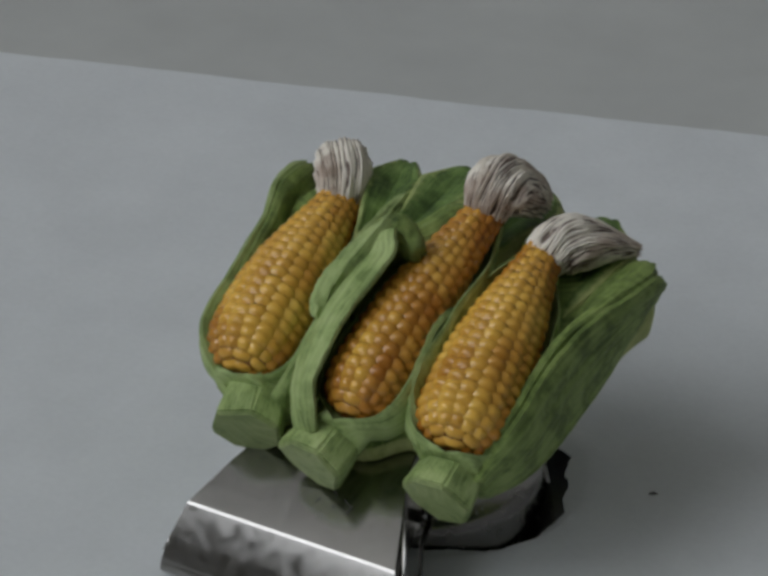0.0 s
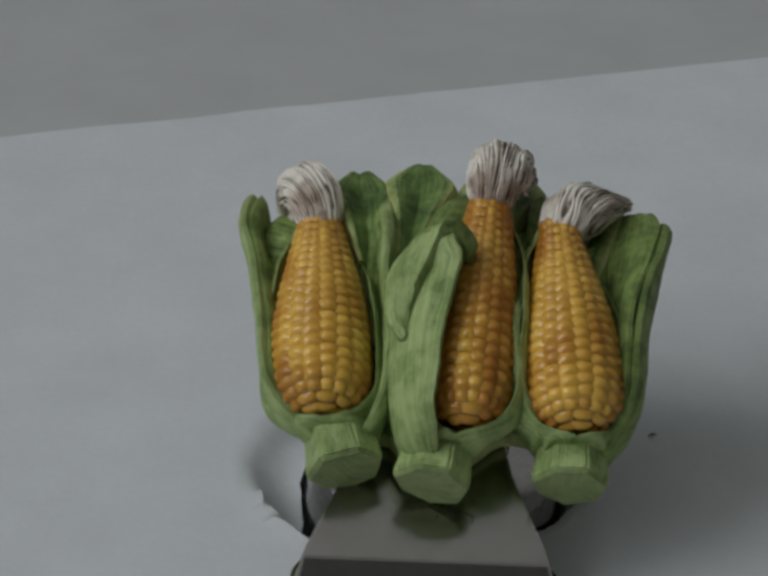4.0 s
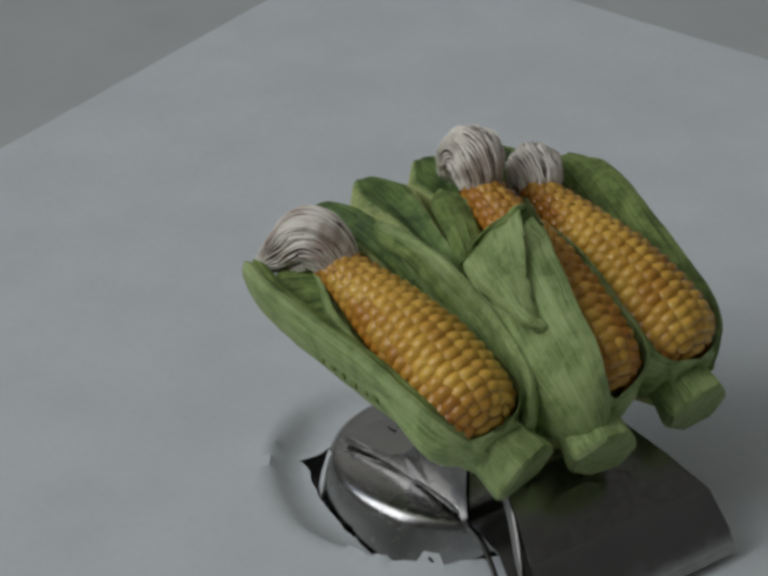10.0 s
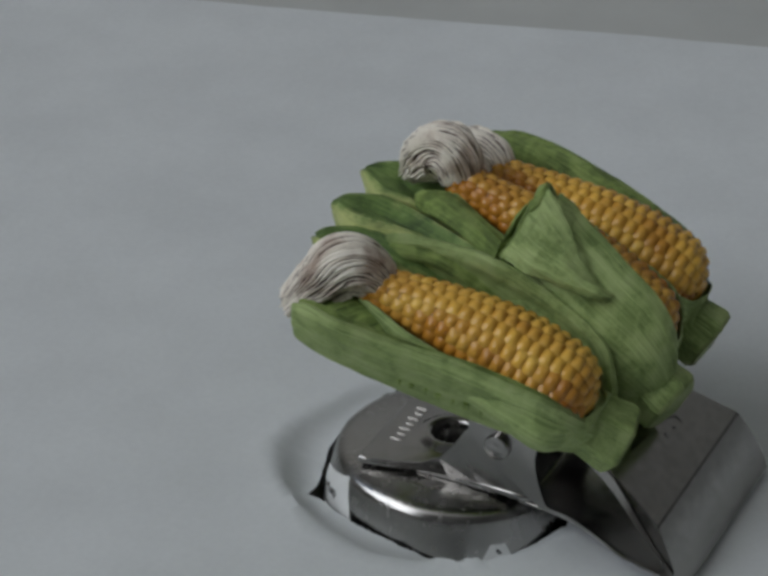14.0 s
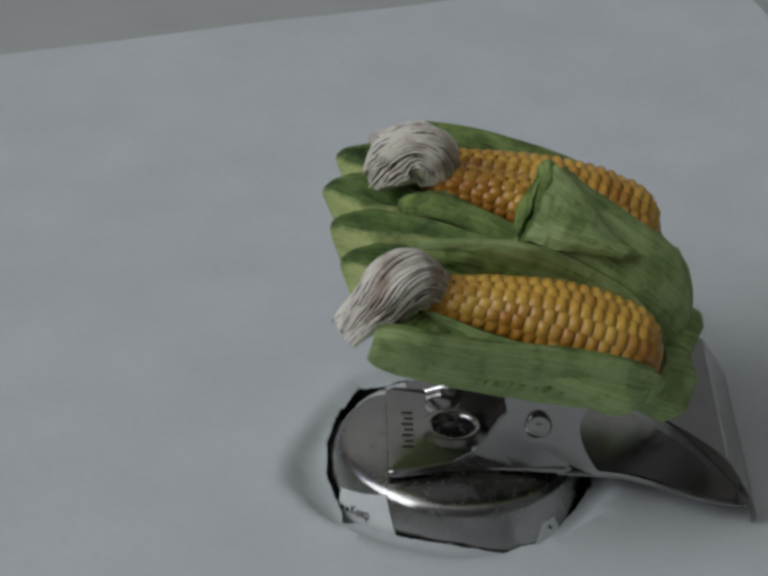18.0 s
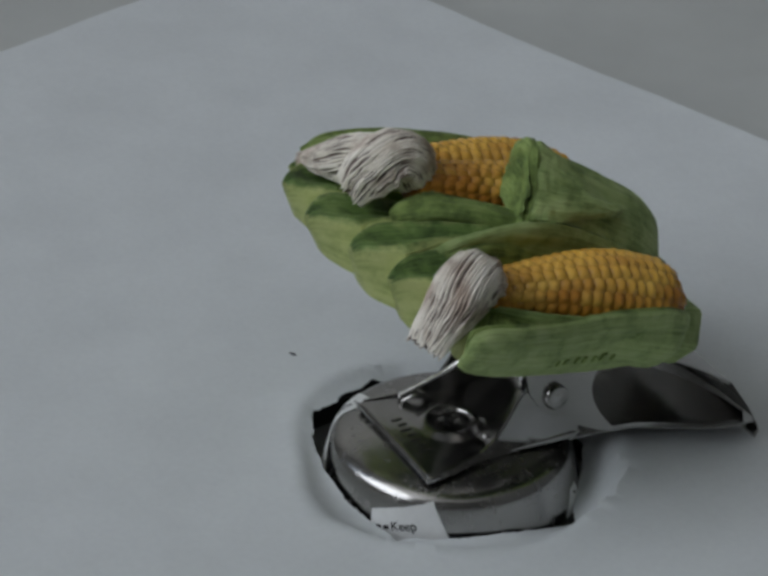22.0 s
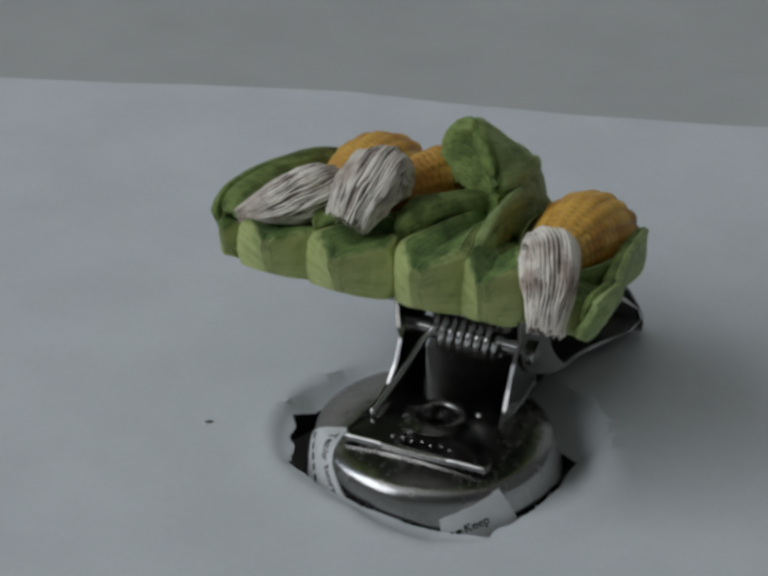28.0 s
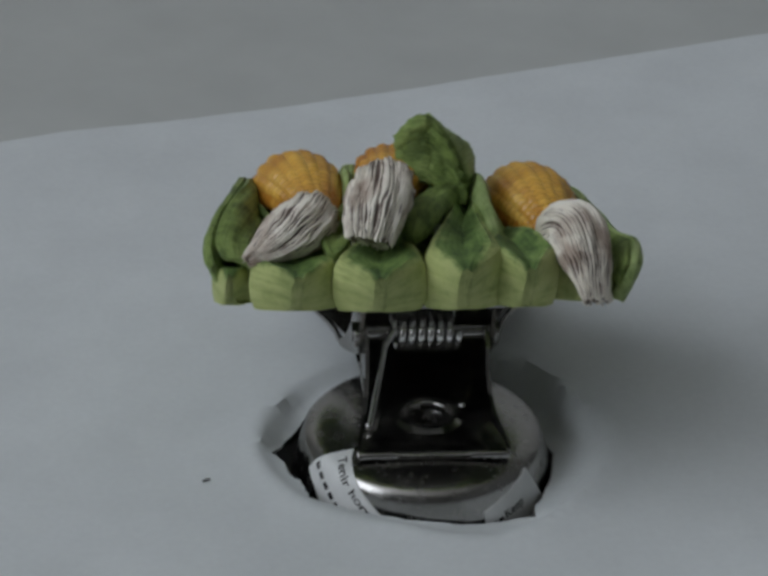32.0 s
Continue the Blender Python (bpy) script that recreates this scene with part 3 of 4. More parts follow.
def base_mesh():
    """Green underside with a zigzag back wall, rising into the leaves."""
    cx, cy = 2.0, -8.5
    n = len(BASE_OUTLINE) * 4
    pts = []
    for i in range(n):
        q = curve(list((a, b, 0) for a, b in BASE_OUTLINE + BASE_OUTLINE[:1]), i / n)
        pts.append((q.x, q.y - (4.4 if q.y > 8 else 0.0)))
    rings = [(0.93, 0.0), (0.985, 0.25), (1.0, 0.9), (1.0, 3.2), (0.985, 4.6), (0.95, 5.6), (0.85, 6.6), (0.7, 7.2), (0.35, 7.4)]
    verts, faces, uvs = [], [], []
    for k, w in rings:
        for j, (u, v) in enumerate(pts):
            front = max(0.0, min(1.0, (-v - 12) / 14))
            h = w * (1 - 0.35 * front)
            verts.append(tilted((cx + (u - cx) * k, cy + (v - cy) * k, h)))
            uvs.append((w / 7 * 0.5, j / n * 5))
    for i in range(len(rings) - 1):
        for j in range(n):
            k = (j + 1) % n
            faces.append((i * n + j, i * n + k, (i + 1) * n + k, (i + 1) * n + j))
    faces.append(tuple(range(n)))
    faces.append(tuple((len(rings) - 1) * n + j for j in range(n)))
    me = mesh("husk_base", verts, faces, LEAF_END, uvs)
    # bottom face gets the dark tone that subdues its reflection in the dome
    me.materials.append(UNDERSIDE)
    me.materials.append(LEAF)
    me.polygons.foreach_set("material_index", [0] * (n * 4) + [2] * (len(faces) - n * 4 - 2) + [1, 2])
    return me


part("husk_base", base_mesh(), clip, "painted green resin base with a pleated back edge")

# ---- ornament: cobs ----
# silk end, tip end, radius at silk end, greatest radius
COBS = [((-16.8, 6.5, 7.6), (-14.7, -29.2, 8.2), 3.6, 7.1),
        ((7.2, 6.0, 13.6), (4.5, -32.2, 11.0), 3.4, 6.0),
        ((16.8, 3.6, 11.2), (19.5, -31.6, 9.8), 3.3, 7.0)]
STEMS = [((-13.4, -25.0, 5.4), (-11.2, -34.4, 4.3)), ((2.0, -27.5, 6.4), (0.3, -37.0, 5.3)), ((19.0, -27.0, 6.0), (18.6, -36.0, 5.0))]


ARCH = (1.5, 1.6, 1.2)


def cob_centre(index, s):
    """A point on a cob's slightly arched axis."""
    a, b = Vector(COBS[index][0]), Vector(COBS[index][1])
    return tilted(a + (b - a) * s + Vector((0, 0, ARCH[index] * math.sin(math.pi * min(1, max(0, s))))))


def cob_radius(s, r0, r1):
    body = r0 + (r1 - r0) * math.sin(min(1.0, s / 0.78) * math.pi / 2) ** 1.3
    if s > 0.82:
        body *= math.sqrt(max(0.005, 1 - ((s - 0.82) / 0.18) ** 2.7))
    return body


def kernel_mesh():
    at = [-1.08, -0.78, -0.3, 0.3, 0.78, 1.08]
    verts, faces, uvs = [], [], []
    for x in at:
        for y in at:
            verts.append((x, y, (1 - 0.62 * abs(x) ** 2.0) * (1 - 0.56 * abs(y) ** 2.0)))
            uvs.append((0.5 + x * 0.45, 0.5 + y * 0.45))
    for i in range(5):
        for j in range(5):
            a = i * 6 + j
            faces.append((a, a + 6, a + 7, a + 1))
    return verts, faces, uvs


KV, KF, KUV = kernel_mesh()
KERNEL_MESHES = [mesh("kernel", KV, KF, tone, KUV) for tone in KERNEL_TONES]
for kernel_data in KERNEL_MESHES:
    kernel_data.polygons.foreach_set("use_smooth", [True] * len(kernel_data.polygons))


def eased(x):
    x = max(0.0, min(1.0, x))
    return x * x * (3 - 2 * x)


def shell(name, index, s0, s1, q0, q1, gap, thick, mat, flare=None, ns=80, na=26):
    """A husk layer wrapped round a cob, from angle q0 to q1 (degrees, 0 is up, positive to the cob's outer side)."""
    r0, r1 = COBS[index][2:]
    up, side = cob_axes(index)[2:]
    verts, faces, uvs = [], [], []
    for off in (0.0, 1.0):
        for i in range(ns + 1):
            k = i / ns
            f = s0 + (s1 - s0) * k
            r = cob_radius(min(0.99, max(0.0, f)), r0, r1) + gap - 1.6 * (1 - eased(f / 0.25))
            pull = max(0.0, min(1.0, (f - 0.97) / 0.14))
            pull = pull * pull * (3 - 2 * pull)
            r += (2.7 - r) * pull
            mid = cob_centre(index, f).lerp(tilted(Vector(STEMS[index][0]).lerp(Vector(STEMS[index][1]), 0.5)), pull)
            for j in range(na + 1):
                h = j / na
                edge = min(1.0, h * 5 + 0.3, (1 - h) * 5 + 0.3, k * 6 + 0.4)
                qa, qb = q0(f), q1(f)
                q = radians(qa + (qb - qa) * h)
                rr = r + off * thick * edge + (flare(f, h) if flare else 0.0)
                rr += 0.25 * noise.noise((f * 6, h * 5, index * 2.0 + gap)) + 0.3 * off * noise.noise((f * 2, h * 16, index * 2.0))
                verts.append(mid + (up * math.cos(q) + side * math.sin(q)) * rr)
                uvs.append((k, h + off * 0.31))
    m = (ns + 1) * (na + 1)
    for k in (0, m):
        for i in range(ns):
            for j in range(na):
                p = k + i * (na + 1) + j
                faces.append((p, p + 1, p + na + 2, p + na + 1))
    for i in range(ns):
        for j in (0, na):
            p = i * (na + 1) + j
            faces.append((p, p + na + 1, m + p + na + 1, m + p))
    for j in range(na):
        for i in (0, ns):
            p = i * (na + 1) + j
            faces.append((p, p + 1, m + p + 1, m + p))
    return mesh(name, verts, faces, mat, uvs)


def cob_axes(index):
    a, b = tilted(COBS[index][0]), tilted(COBS[index][1])
    t = (b - a).normalized()
    up = tilted((0, 0, 1)) - tilted((0, 0, 0))
    up = (up - t * up.dot(t)).normalized()
    return (b - a).length, t, up, up.cross(t)


def build_cob(index):
    r0, r1 = COBS[index][2:]
    length, t, up, side = cob_axes(index)
    ns, na = 36, 44
    verts, faces = [], []
    for i in range(ns + 1):
        s = i / ns
        r = cob_radius(s, r0, r1) - 0.65
        for j in range(na):
            q = 2 * math.pi * j / na
            verts.append(cob_centre(index, s) + (up * math.cos(q) + side * math.sin(q)) * r)
    for i in range(ns):
        for j in range(na):
            k = (j + 1) % na
            faces.append((i * na + j, i * na + k, (i + 1) * na + k, (i + 1) * na + j))
    faces.append(tuple(range(na)))
    faces.append(tuple(ns * na + j for j in range(na)))
    cob = part("corn_cob", mesh("corn_cob", verts, faces, COB), clip, "yellow corn cob with a brown wash between the kernels")
    rows, along = 18, 22
    rng = random.Random(index + 3)
    spare_v, spare_f, spare_uv, spare_tone = [], [], [], []
    made = 0
    # the skin's length from the silk end, to space the kernels evenly over the rounded tip
    marks = [k / 400 for k in range(400)]
    skin = [0.0]
    for p, q in zip(marks, marks[1:]):
        skin.append(skin[-1] + math.hypot((q - p) * length, cob_radius(q, r0, r1) - cob_radius(p, r0, r1)))
    order = sorted(range(rows), key=lambda k: -math.cos(2 * math.pi * (k + 0.5) / rows))
    for k in order:
        q = 2 * math.pi * (k + 0.5) / rows
        if math.cos(q) < -0.1:
            continue
        for i in range(along):
            s = float(np.interp((i + 0.5) / along * skin[-1], skin, marks))
            r = cob_radius(s, r0, r1)
            rise = (cob_radius(min(1, s + 0.01), r0, r1) - cob_radius(max(0, s - 0.01), r0, r1)) / (0.02 * length)
            out = up * math.cos(q) + side * math.sin(q)
            across = side * math.cos(q) - up * math.sin(q)
            slope = (t + out * max(-8.0, rise)).normalized()
            nor = (out - slope * out.dot(slope)).normalized()
            half_l = skin[-1] / along * 0.5
            merge = 4 if r < 0.36 * r1 and s > 0.5 else 2 if r < 0.66 * r1 and s > 0.5 else 1
            if k % merge:
                continue
            half_w = max(0.3, math.pi * r / rows) * merge
            high = (0.56 + 0.4 * min(1.0, s * 1.6)) * rng.uniform(0.9, 1.12)
            c = cob_centre(index, s) + nor * -0.85 + out * r + t * half_l * (0.5 * (k % 2) - 0.25 + rng.uniform(-0.1, 0.1)) * min(1.0, (1 - s) * 6)
            m = Matrix(((*(slope * half_l), 0), (*(across * half_w), 0), (*(nor * high), 0), (0, 0, 0, 1))).transposed()
            m.translation = c
            wash_shade = 0.6 * noise.noise((i * 0.24 + index * 7, k * 0.5, 1.0)) + 0.14 * noise.noise((i * 0.5, k * 1.1 + index * 5, 4.0)) + rng.uniform(-0.04, 0.04)
            # flanks browner: brown wash and the side's shade both go into the kernel colour
            wash_shade += 0.25 - 0.75 * (1 - math.cos(q)) + (0.1, -0.26, 0.02)[index] - 0.25 * max(0.0, 1 - s / 0.22)
            tone = max(0, min(6, round(2.6 - 7.5 * wash_shade)))
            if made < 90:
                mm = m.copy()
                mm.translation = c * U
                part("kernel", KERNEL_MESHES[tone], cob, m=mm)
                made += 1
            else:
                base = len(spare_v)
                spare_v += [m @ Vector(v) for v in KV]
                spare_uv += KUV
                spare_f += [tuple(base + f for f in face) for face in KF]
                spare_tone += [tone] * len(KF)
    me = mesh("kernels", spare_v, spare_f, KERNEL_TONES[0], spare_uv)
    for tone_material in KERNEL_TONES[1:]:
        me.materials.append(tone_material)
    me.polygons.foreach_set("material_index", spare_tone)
    me.polygons.foreach_set("use_smooth", [True] * len(me.polygons))
    part("kernel_rest", me, cob, kind="stuff")


for index in range(3):
    build_cob(index)

# cups that hold the cobs, pass under their tips and close round the stalks
for index, (lo, hi) in enumerate(((76, 268), (70, 270), (90, 288))):
    part("husk_cup", shell("husk_cup", index, 0.02, 1.14, lambda f, a=lo: a + 40 * (1 - eased(f / 0.5)) - 6 * eased((f - 0.55) / 0.3) - (a + 3) * eased((f - 0.972) / 0.075), lambda f, a=hi: a + 6 * eased((f - 0.55) / 0.3) + (363 - a) * eased((f - 0.972) / 0.075), 0.75, 1.0, LEAF_PALE), clip)


def faceted(name, a, b, rings, mat, seed, sides=7):
    """A stubby prism with uneven facets; rings: share of the way from a to b, and radius."""
    a, b = Vector(a), Vector(b)
    d = (b - a).normalized()
    x = (Vector((1, 0, 0)) - d * d.x).normalized()
    y = d.cross(x)
    bm = bmesh.new()
    loops = []
    for k, r in rings:
        loop = []
        for j in range(sides):
            q = 2 * math.pi * (j + 0.28 * noise.noise((j * 1.7, seed, 0.0))) / sides + seed
            rr = r * (1 + 0.1 * noise.noise((j * 2.3, seed, 4.0)))
            lean = 0.5 * math.cos(q * 2 + seed) if k > 0.5 else 0.0
            loop.append(bm.verts.new(a.lerp(b, k) + (x * math.cos(q) + y * math.sin(q)) * rr + d * lean * 0.6))
        loops.append(loop)
    for lo, hi in zip(loops, loops[1:]):
        for j in range(sides):
            bm.faces.new((lo[j], lo[(j + 1) % sides], hi[(j + 1) % sides], hi[j]))
    bm.faces.new(loops[0]), bm.faces.new(loops[-1])
    bmesh.ops.recalc_face_normals(bm, faces=bm.faces)
    bmesh.ops.bevel(bm, geom=bm.edges[:], offset=0.34, segments=2, affect="EDGES", clamp_overlap=True)
    layer = bm.loops.layers.uv.new("UVMap")
    for f in bm.faces:
        for loop in f.loops:
            p = Vector(loop.vert.co) - a
            loop[layer].uv = (p.dot(d) / 9.0, math.atan2(p.dot(y), p.dot(x)) / 3.0)
        f.smooth = True
    for v in bm.verts:
        v.co = tilted(v.co) * U
    bmesh.ops.recalc_face_normals(bm, faces=bm.faces)
    me = bpy.data.meshes.new(name)
    bm.to_mesh(me)
    bm.free()
    me.materials.append(mat)
    me.set_sharp_from_angle(angle=radians(24))
    return me


def build_stem(a, b, r, seed):
    """A stubby faceted stalk with a flat cut end."""
    stem = part("stem", faceted("stem", a, b, [(0.0, r * 0.9), (0.5, r * 0.93), (0.93, r * 1.05), (1.0, r * 1.02)], LEAF_PALE, seed), clip, "thick pale green stalk")
    d = (Vector(b) - Vector(a)).normalized()
    part("cut_face", faceted("cut_face", Vector(b) - d * 0.5, Vector(b) + d * 0.22, [(0.0, r * 0.99), (1.0, r * 0.985)], LEAF_CUT, seed), stem, "pale cut stalk end")


for (a, b), r, seed in zip(STEMS, (5.2, 5.1, 5.1), (0.4, 1.1, 2.0)):
    build_stem(a, b, r, seed)

# ---- ornament: silk tufts ----
def silk(path, radii, seed, side=(1, 0, 0), strands=32, twist=0.8, ns=56, na=224):
    """A moulded tuft: strands run along it as ridges, gathered into locks, ragged at the free end."""
    verts, uvs, faces = [], [], []
    for i in range(ns + 1):
        s = i / ns
        c = curve(path, s)
        t = (curve(path, min(1, s + 0.01)) - curve(path, max(0, s - 0.01))).normalized()
        x = Vector(side)
        x = (x - t * x.dot(t)).normalized()
        y = t.cross(x)
        rr = curve([(a, b, 0) for a, b in radii], s)
        for j in range(na):
            a = 2 * math.pi * j / na
            ca, sa = math.cos(a), math.sin(a)
            phase = strands * j / na + 1.5 * noise.noise((ca * 1.3 + seed, sa * 1.3, s * 1.7)) + twist * s
            phase += 0.55 * noise.noise((ca * 3.1 + seed, sa * 3.1, s * 5.0)) + 0.3 * noise.noise((ca * 7 + seed, sa * 7, s * 11.0))
            crest = abs(math.sin(math.pi * phase)) ** 0.8
            crest = max(0.0, min(1.0, crest + 0.75 * noise.noise((ca * 5 + seed, sa * 5, s * 6.5 + seed)) - 0.12))
            lock = noise.noise((ca * 2.1 + seed, sa * 2.1, s * 1.1 + seed)) + 0.5 * noise.noise((ca * 4.5 + seed, sa * 4.5, s * 1.6))
            lump = noise.noise((ca * 3.4 + seed, sa * 3.4, s * 7.0)) + 0.6 * noise.noise((ca * 8 + seed, sa * 8, s * 15.0))
            k = 1 - 0.1 * (1 - crest) * min(1.0, s * 5 + 0.2) + 0.14 * lock + 0.05 * lump
            rag = max(0.0, (s - 0.8) / 0.2) * (0.7 * noise.noise((ca * 6 + seed, sa * 6, 2.0)) + 0.5 * (crest - 0.5))
            verts.append(tilted(c + x * ca * rr[0] * k + y * sa * rr[1] * k + t * rag))
            uvs.append((s, crest))
    for i in range(ns):
        for j in range(na):
            k = (j + 1) % na
            faces.append((i * na + j, i * na + k, (i + 1) * na + k, (i + 1) * na + j))
    faces.append(tuple(range(na)))
    faces.append(tuple(ns * na + j for j in range(na)))
    return mesh("silk_tuft", verts, faces, SILK, uvs)


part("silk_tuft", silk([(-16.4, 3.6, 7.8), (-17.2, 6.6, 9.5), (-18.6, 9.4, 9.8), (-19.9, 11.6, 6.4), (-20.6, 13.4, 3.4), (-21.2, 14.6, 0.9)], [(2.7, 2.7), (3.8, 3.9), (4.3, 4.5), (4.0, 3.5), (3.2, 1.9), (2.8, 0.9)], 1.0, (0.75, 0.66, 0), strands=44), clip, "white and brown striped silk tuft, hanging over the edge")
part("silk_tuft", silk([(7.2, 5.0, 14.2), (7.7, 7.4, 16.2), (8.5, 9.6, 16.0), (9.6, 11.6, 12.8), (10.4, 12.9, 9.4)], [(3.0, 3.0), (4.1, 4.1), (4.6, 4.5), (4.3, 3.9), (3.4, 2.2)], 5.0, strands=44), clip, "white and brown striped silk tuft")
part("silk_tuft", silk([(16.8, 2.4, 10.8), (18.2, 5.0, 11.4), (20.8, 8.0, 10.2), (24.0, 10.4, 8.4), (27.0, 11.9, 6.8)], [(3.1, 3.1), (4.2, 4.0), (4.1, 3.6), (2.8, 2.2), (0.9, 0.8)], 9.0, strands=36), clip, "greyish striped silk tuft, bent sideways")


# ---- ornament: husk leaves ----
def petal(name, spine, widths, mat, cup=1.0, thick=1.8, ns=18, nw=10, seed=0.0, lean=(1, 0, 0)):
    """A thick cupped leaf along a spine."""
    verts, faces, uvs = [], [], []
    for off in (0.5, -0.5):
        for i in range(ns + 1):
            s = i / ns
            c = curve(spine, s)
            t = (curve(spine, min(1, s + 0.02)) - curve(spine, max(0, s - 0.02))).normalized()
            x = Vector(lean)
            x = (x - t * x.dot(t)).normalized()
            z = x.cross(t)
            w = curve([(q, 0, 0) for q in widths], s).x
            if s > 0.8:
                w *= math.sqrt(max(0.05, 1 - ((s - 0.8) / 0.205) ** 2))
            for j in range(nw + 1):
                h = 2 * j / nw - 1
                edge = min(1.0, (1 - abs(h)) * 3 + 0.35, (1 - s) * 7 + 0.35)
                lift = cup * h * h + 0.35 * noise.noise((s * 4 + seed, h * 2, seed)) + 0.12 * math.cos(h * 11 + seed)
                verts.append(tilted(c + x * w * h + z * (lift + off * thick * edge)))
                uvs.append((s, j / nw + (0.4 if off < 0 else 0)))
    m = (ns + 1) * (nw + 1)
    for k in (0, m):
        for i in range(ns):
            for j in range(nw):
                p = k + i * (nw + 1) + j
                faces.append((p, p + 1, p + nw + 2, p + nw + 1))
    for i in range(ns):
        for j in (0, nw):
            p = i * (nw + 1) + j
            faces.append((p, p + nw + 1, m + p + nw + 1, m + p))
    for j in range(nw):
        for i in (0, ns):
            p = i * (nw + 1) + j
            faces.append((p, p + 1, m + p + 1, m + p))
    return mesh(name, verts, faces, mat, uvs)


def block(name, spine, halves, mat, cup=0.8, low=-0.2, nose=0.17, ns=26, seed=0.0):
    """A chunky moulded leaf: cupped top, undercut sides, narrowing to an upright keel."""
    shape = [(-0.9, 0.0), (-0.98, 0.2), (-1.0, 0.5), (-0.97, 0.8), (-0.86, 0.96), (-0.68, 1.0), (-0.36, 0.97), (0.0, 0.92), (0.36, 0.97), (0.68, 1.0), (0.86, 0.96), (0.97, 0.8), (1.0, 0.5), (0.98, 0.2), (0.9, 0.0)]
    n = len(shape)
    verts, faces, uvs = [], [], []
    length = (Vector(spine[-1]) - Vector(spine[0])).length
    for i in range(ns + 1):
        s = 1 - (1 - i / ns) ** 1.7
        c = curve(spine, s)
        left = (1 - s) * length
        w = curve([(q, 0, 0) for q in halves], s).x * (nose + (1 - nose) * min(1.0, left / 6.6) ** 0.85)
        tip = max(0.0, 1 - left / 1.5)
        for k, (a, h) in enumerate(shape):
            crown = 1.0 if h > 0.9 else 0.0
            z = low + (c.z - low) * h - crown * cup * (1 - abs(a)) * 1.3 * (1 - s ** 2.5) + crown * 1.1 * (1 - abs(a)) * max(0.0, (s - 0.6) / 0.4)
            z -= tip * tip * (0.9 * h - 0.2 * (1 - h))
            wob = 0.4 * noise.noise((s * 3 + seed, k * 0.45, seed)) + 0.1 * noise.noise((s * 14 + seed, k * 1.1, seed))
            fibre = 0.22 * crown * noise.noise((s * 2, k * 2.3, seed + 5))
            verts.append(tilted((c.x + a * (w * (1 - 0.14 * tip * tip) + wob), c.y - 4.6 * (1 - h) * s * s + 0.5 * noise.noise((k * 0.4 + seed, seed, s)), z + fibre + 0.3 * noise.noise((s * 4, k * 0.5, seed + 5)))))
            uvs.append((s, k / n))
    for i in range(ns):
        for k in range(n):
            q = (k + 1) % n
            faces.append((i * n + k, i * n + q, (i + 1) * n + q, (i + 1) * n + k))
    faces.append(tuple(range(n)))
    faces.append(tuple(ns * n + k for k in range(n)))
    me = mesh(name, verts, faces, mat, uvs)
    me.materials.append(LEAF_END)
    me.polygons[len(faces) - 1].material_index = 1
    me.set_sharp_from_angle(angle=radians(30))
    return me


# side leaves: name, base curve, rim curve, material, bow, thickness
RIM_OUTER = [(-14.6, -31.0, 6.8), (-22.0, -25.4, 11.6), (-23.8, -13, 10.8), (-25.6, -2, 8.8), (-27.4, 6, 8.4), (-26.8, 12.3, 7.4)]
RIM_RIGHT = [(22.4, -32, 7.4), (26.3, -26.5, 13.2), (27.7, -12, 14.1), (30.8, 0, 11.6), (32.6, 10.0, 7.6)]
LEAVES = []
LEAVES.append(("husk_leaf", [(-12.5, -31, 1), (-15.4, -26, 0.5), (-19.4, -14, 0.3), (-22.6, -3, 0.2), (-24.6, 6, 0.2), (-24.5, 11, 0.5)], RIM_OUTER, LEAF_PALE, -0.6, 2.0))
LEAVES.append(("husk_leaf", [(-13, -30, 4), (-19.2, -25, 4), (-21.4, -13, 3.6), (-23.0, -4, 3.0), (-24.6, 3, 2.6), (-25.0, 10.8, 2.4)],
     [(x + 0.5, y - 0.2, z - 0.3) for x, y, z in RIM_OUTER], LEAF, 0.5, 1.5))
LEAVES.append(("husk_leaf", [(-9, -30, 2), (-7, -22, 3), (-7, -10, 4), (-8, 2, 5), (-8.5, 8, 5), (-8.5, 11, 5)],
     [(-9.2, -30.4, 8), (-6.6, -25, 13.2), (-6.6, -16, 15.2), (-7.4, -8, 15.8), (-7.6, 0, 13.8), (-8.4, 8.0, 10.6)], LEAF_PALE, 0.9, 1.8))
LEAVES.append(("husk_leaf", [(15, -30, 3), (12.5, -24, 4), (12, -14, 6), (12, -8, 8)],
     [(16.0, -31.0, 10), (12.6, -27, 14.4), (11.6, -20, 16.0), (11.8, -13, 16.4)], LEAF_PALE, -0.9, 1.9))
LEAVES.append(("husk_leaf", [(22, -31, 1), (26.5, -24, 1), (28.4, -11, 0.5), (29, 0, 0.5), (28.6, 6, 0.5)], RIM_RIGHT, LEAF, 0.5, 2.2))
LEAVES.append(("husk_leaf", [(21, -30, 5), (23.5, -25, 5), (24.5, -12, 6), (24.5, 0, 6.5), (25.5, 10.4, 5)],
     [(x - 0.4, y - 0.2, z - 0.3) for x, y, z in RIM_RIGHT], LEAF, -0.6, 1.6))
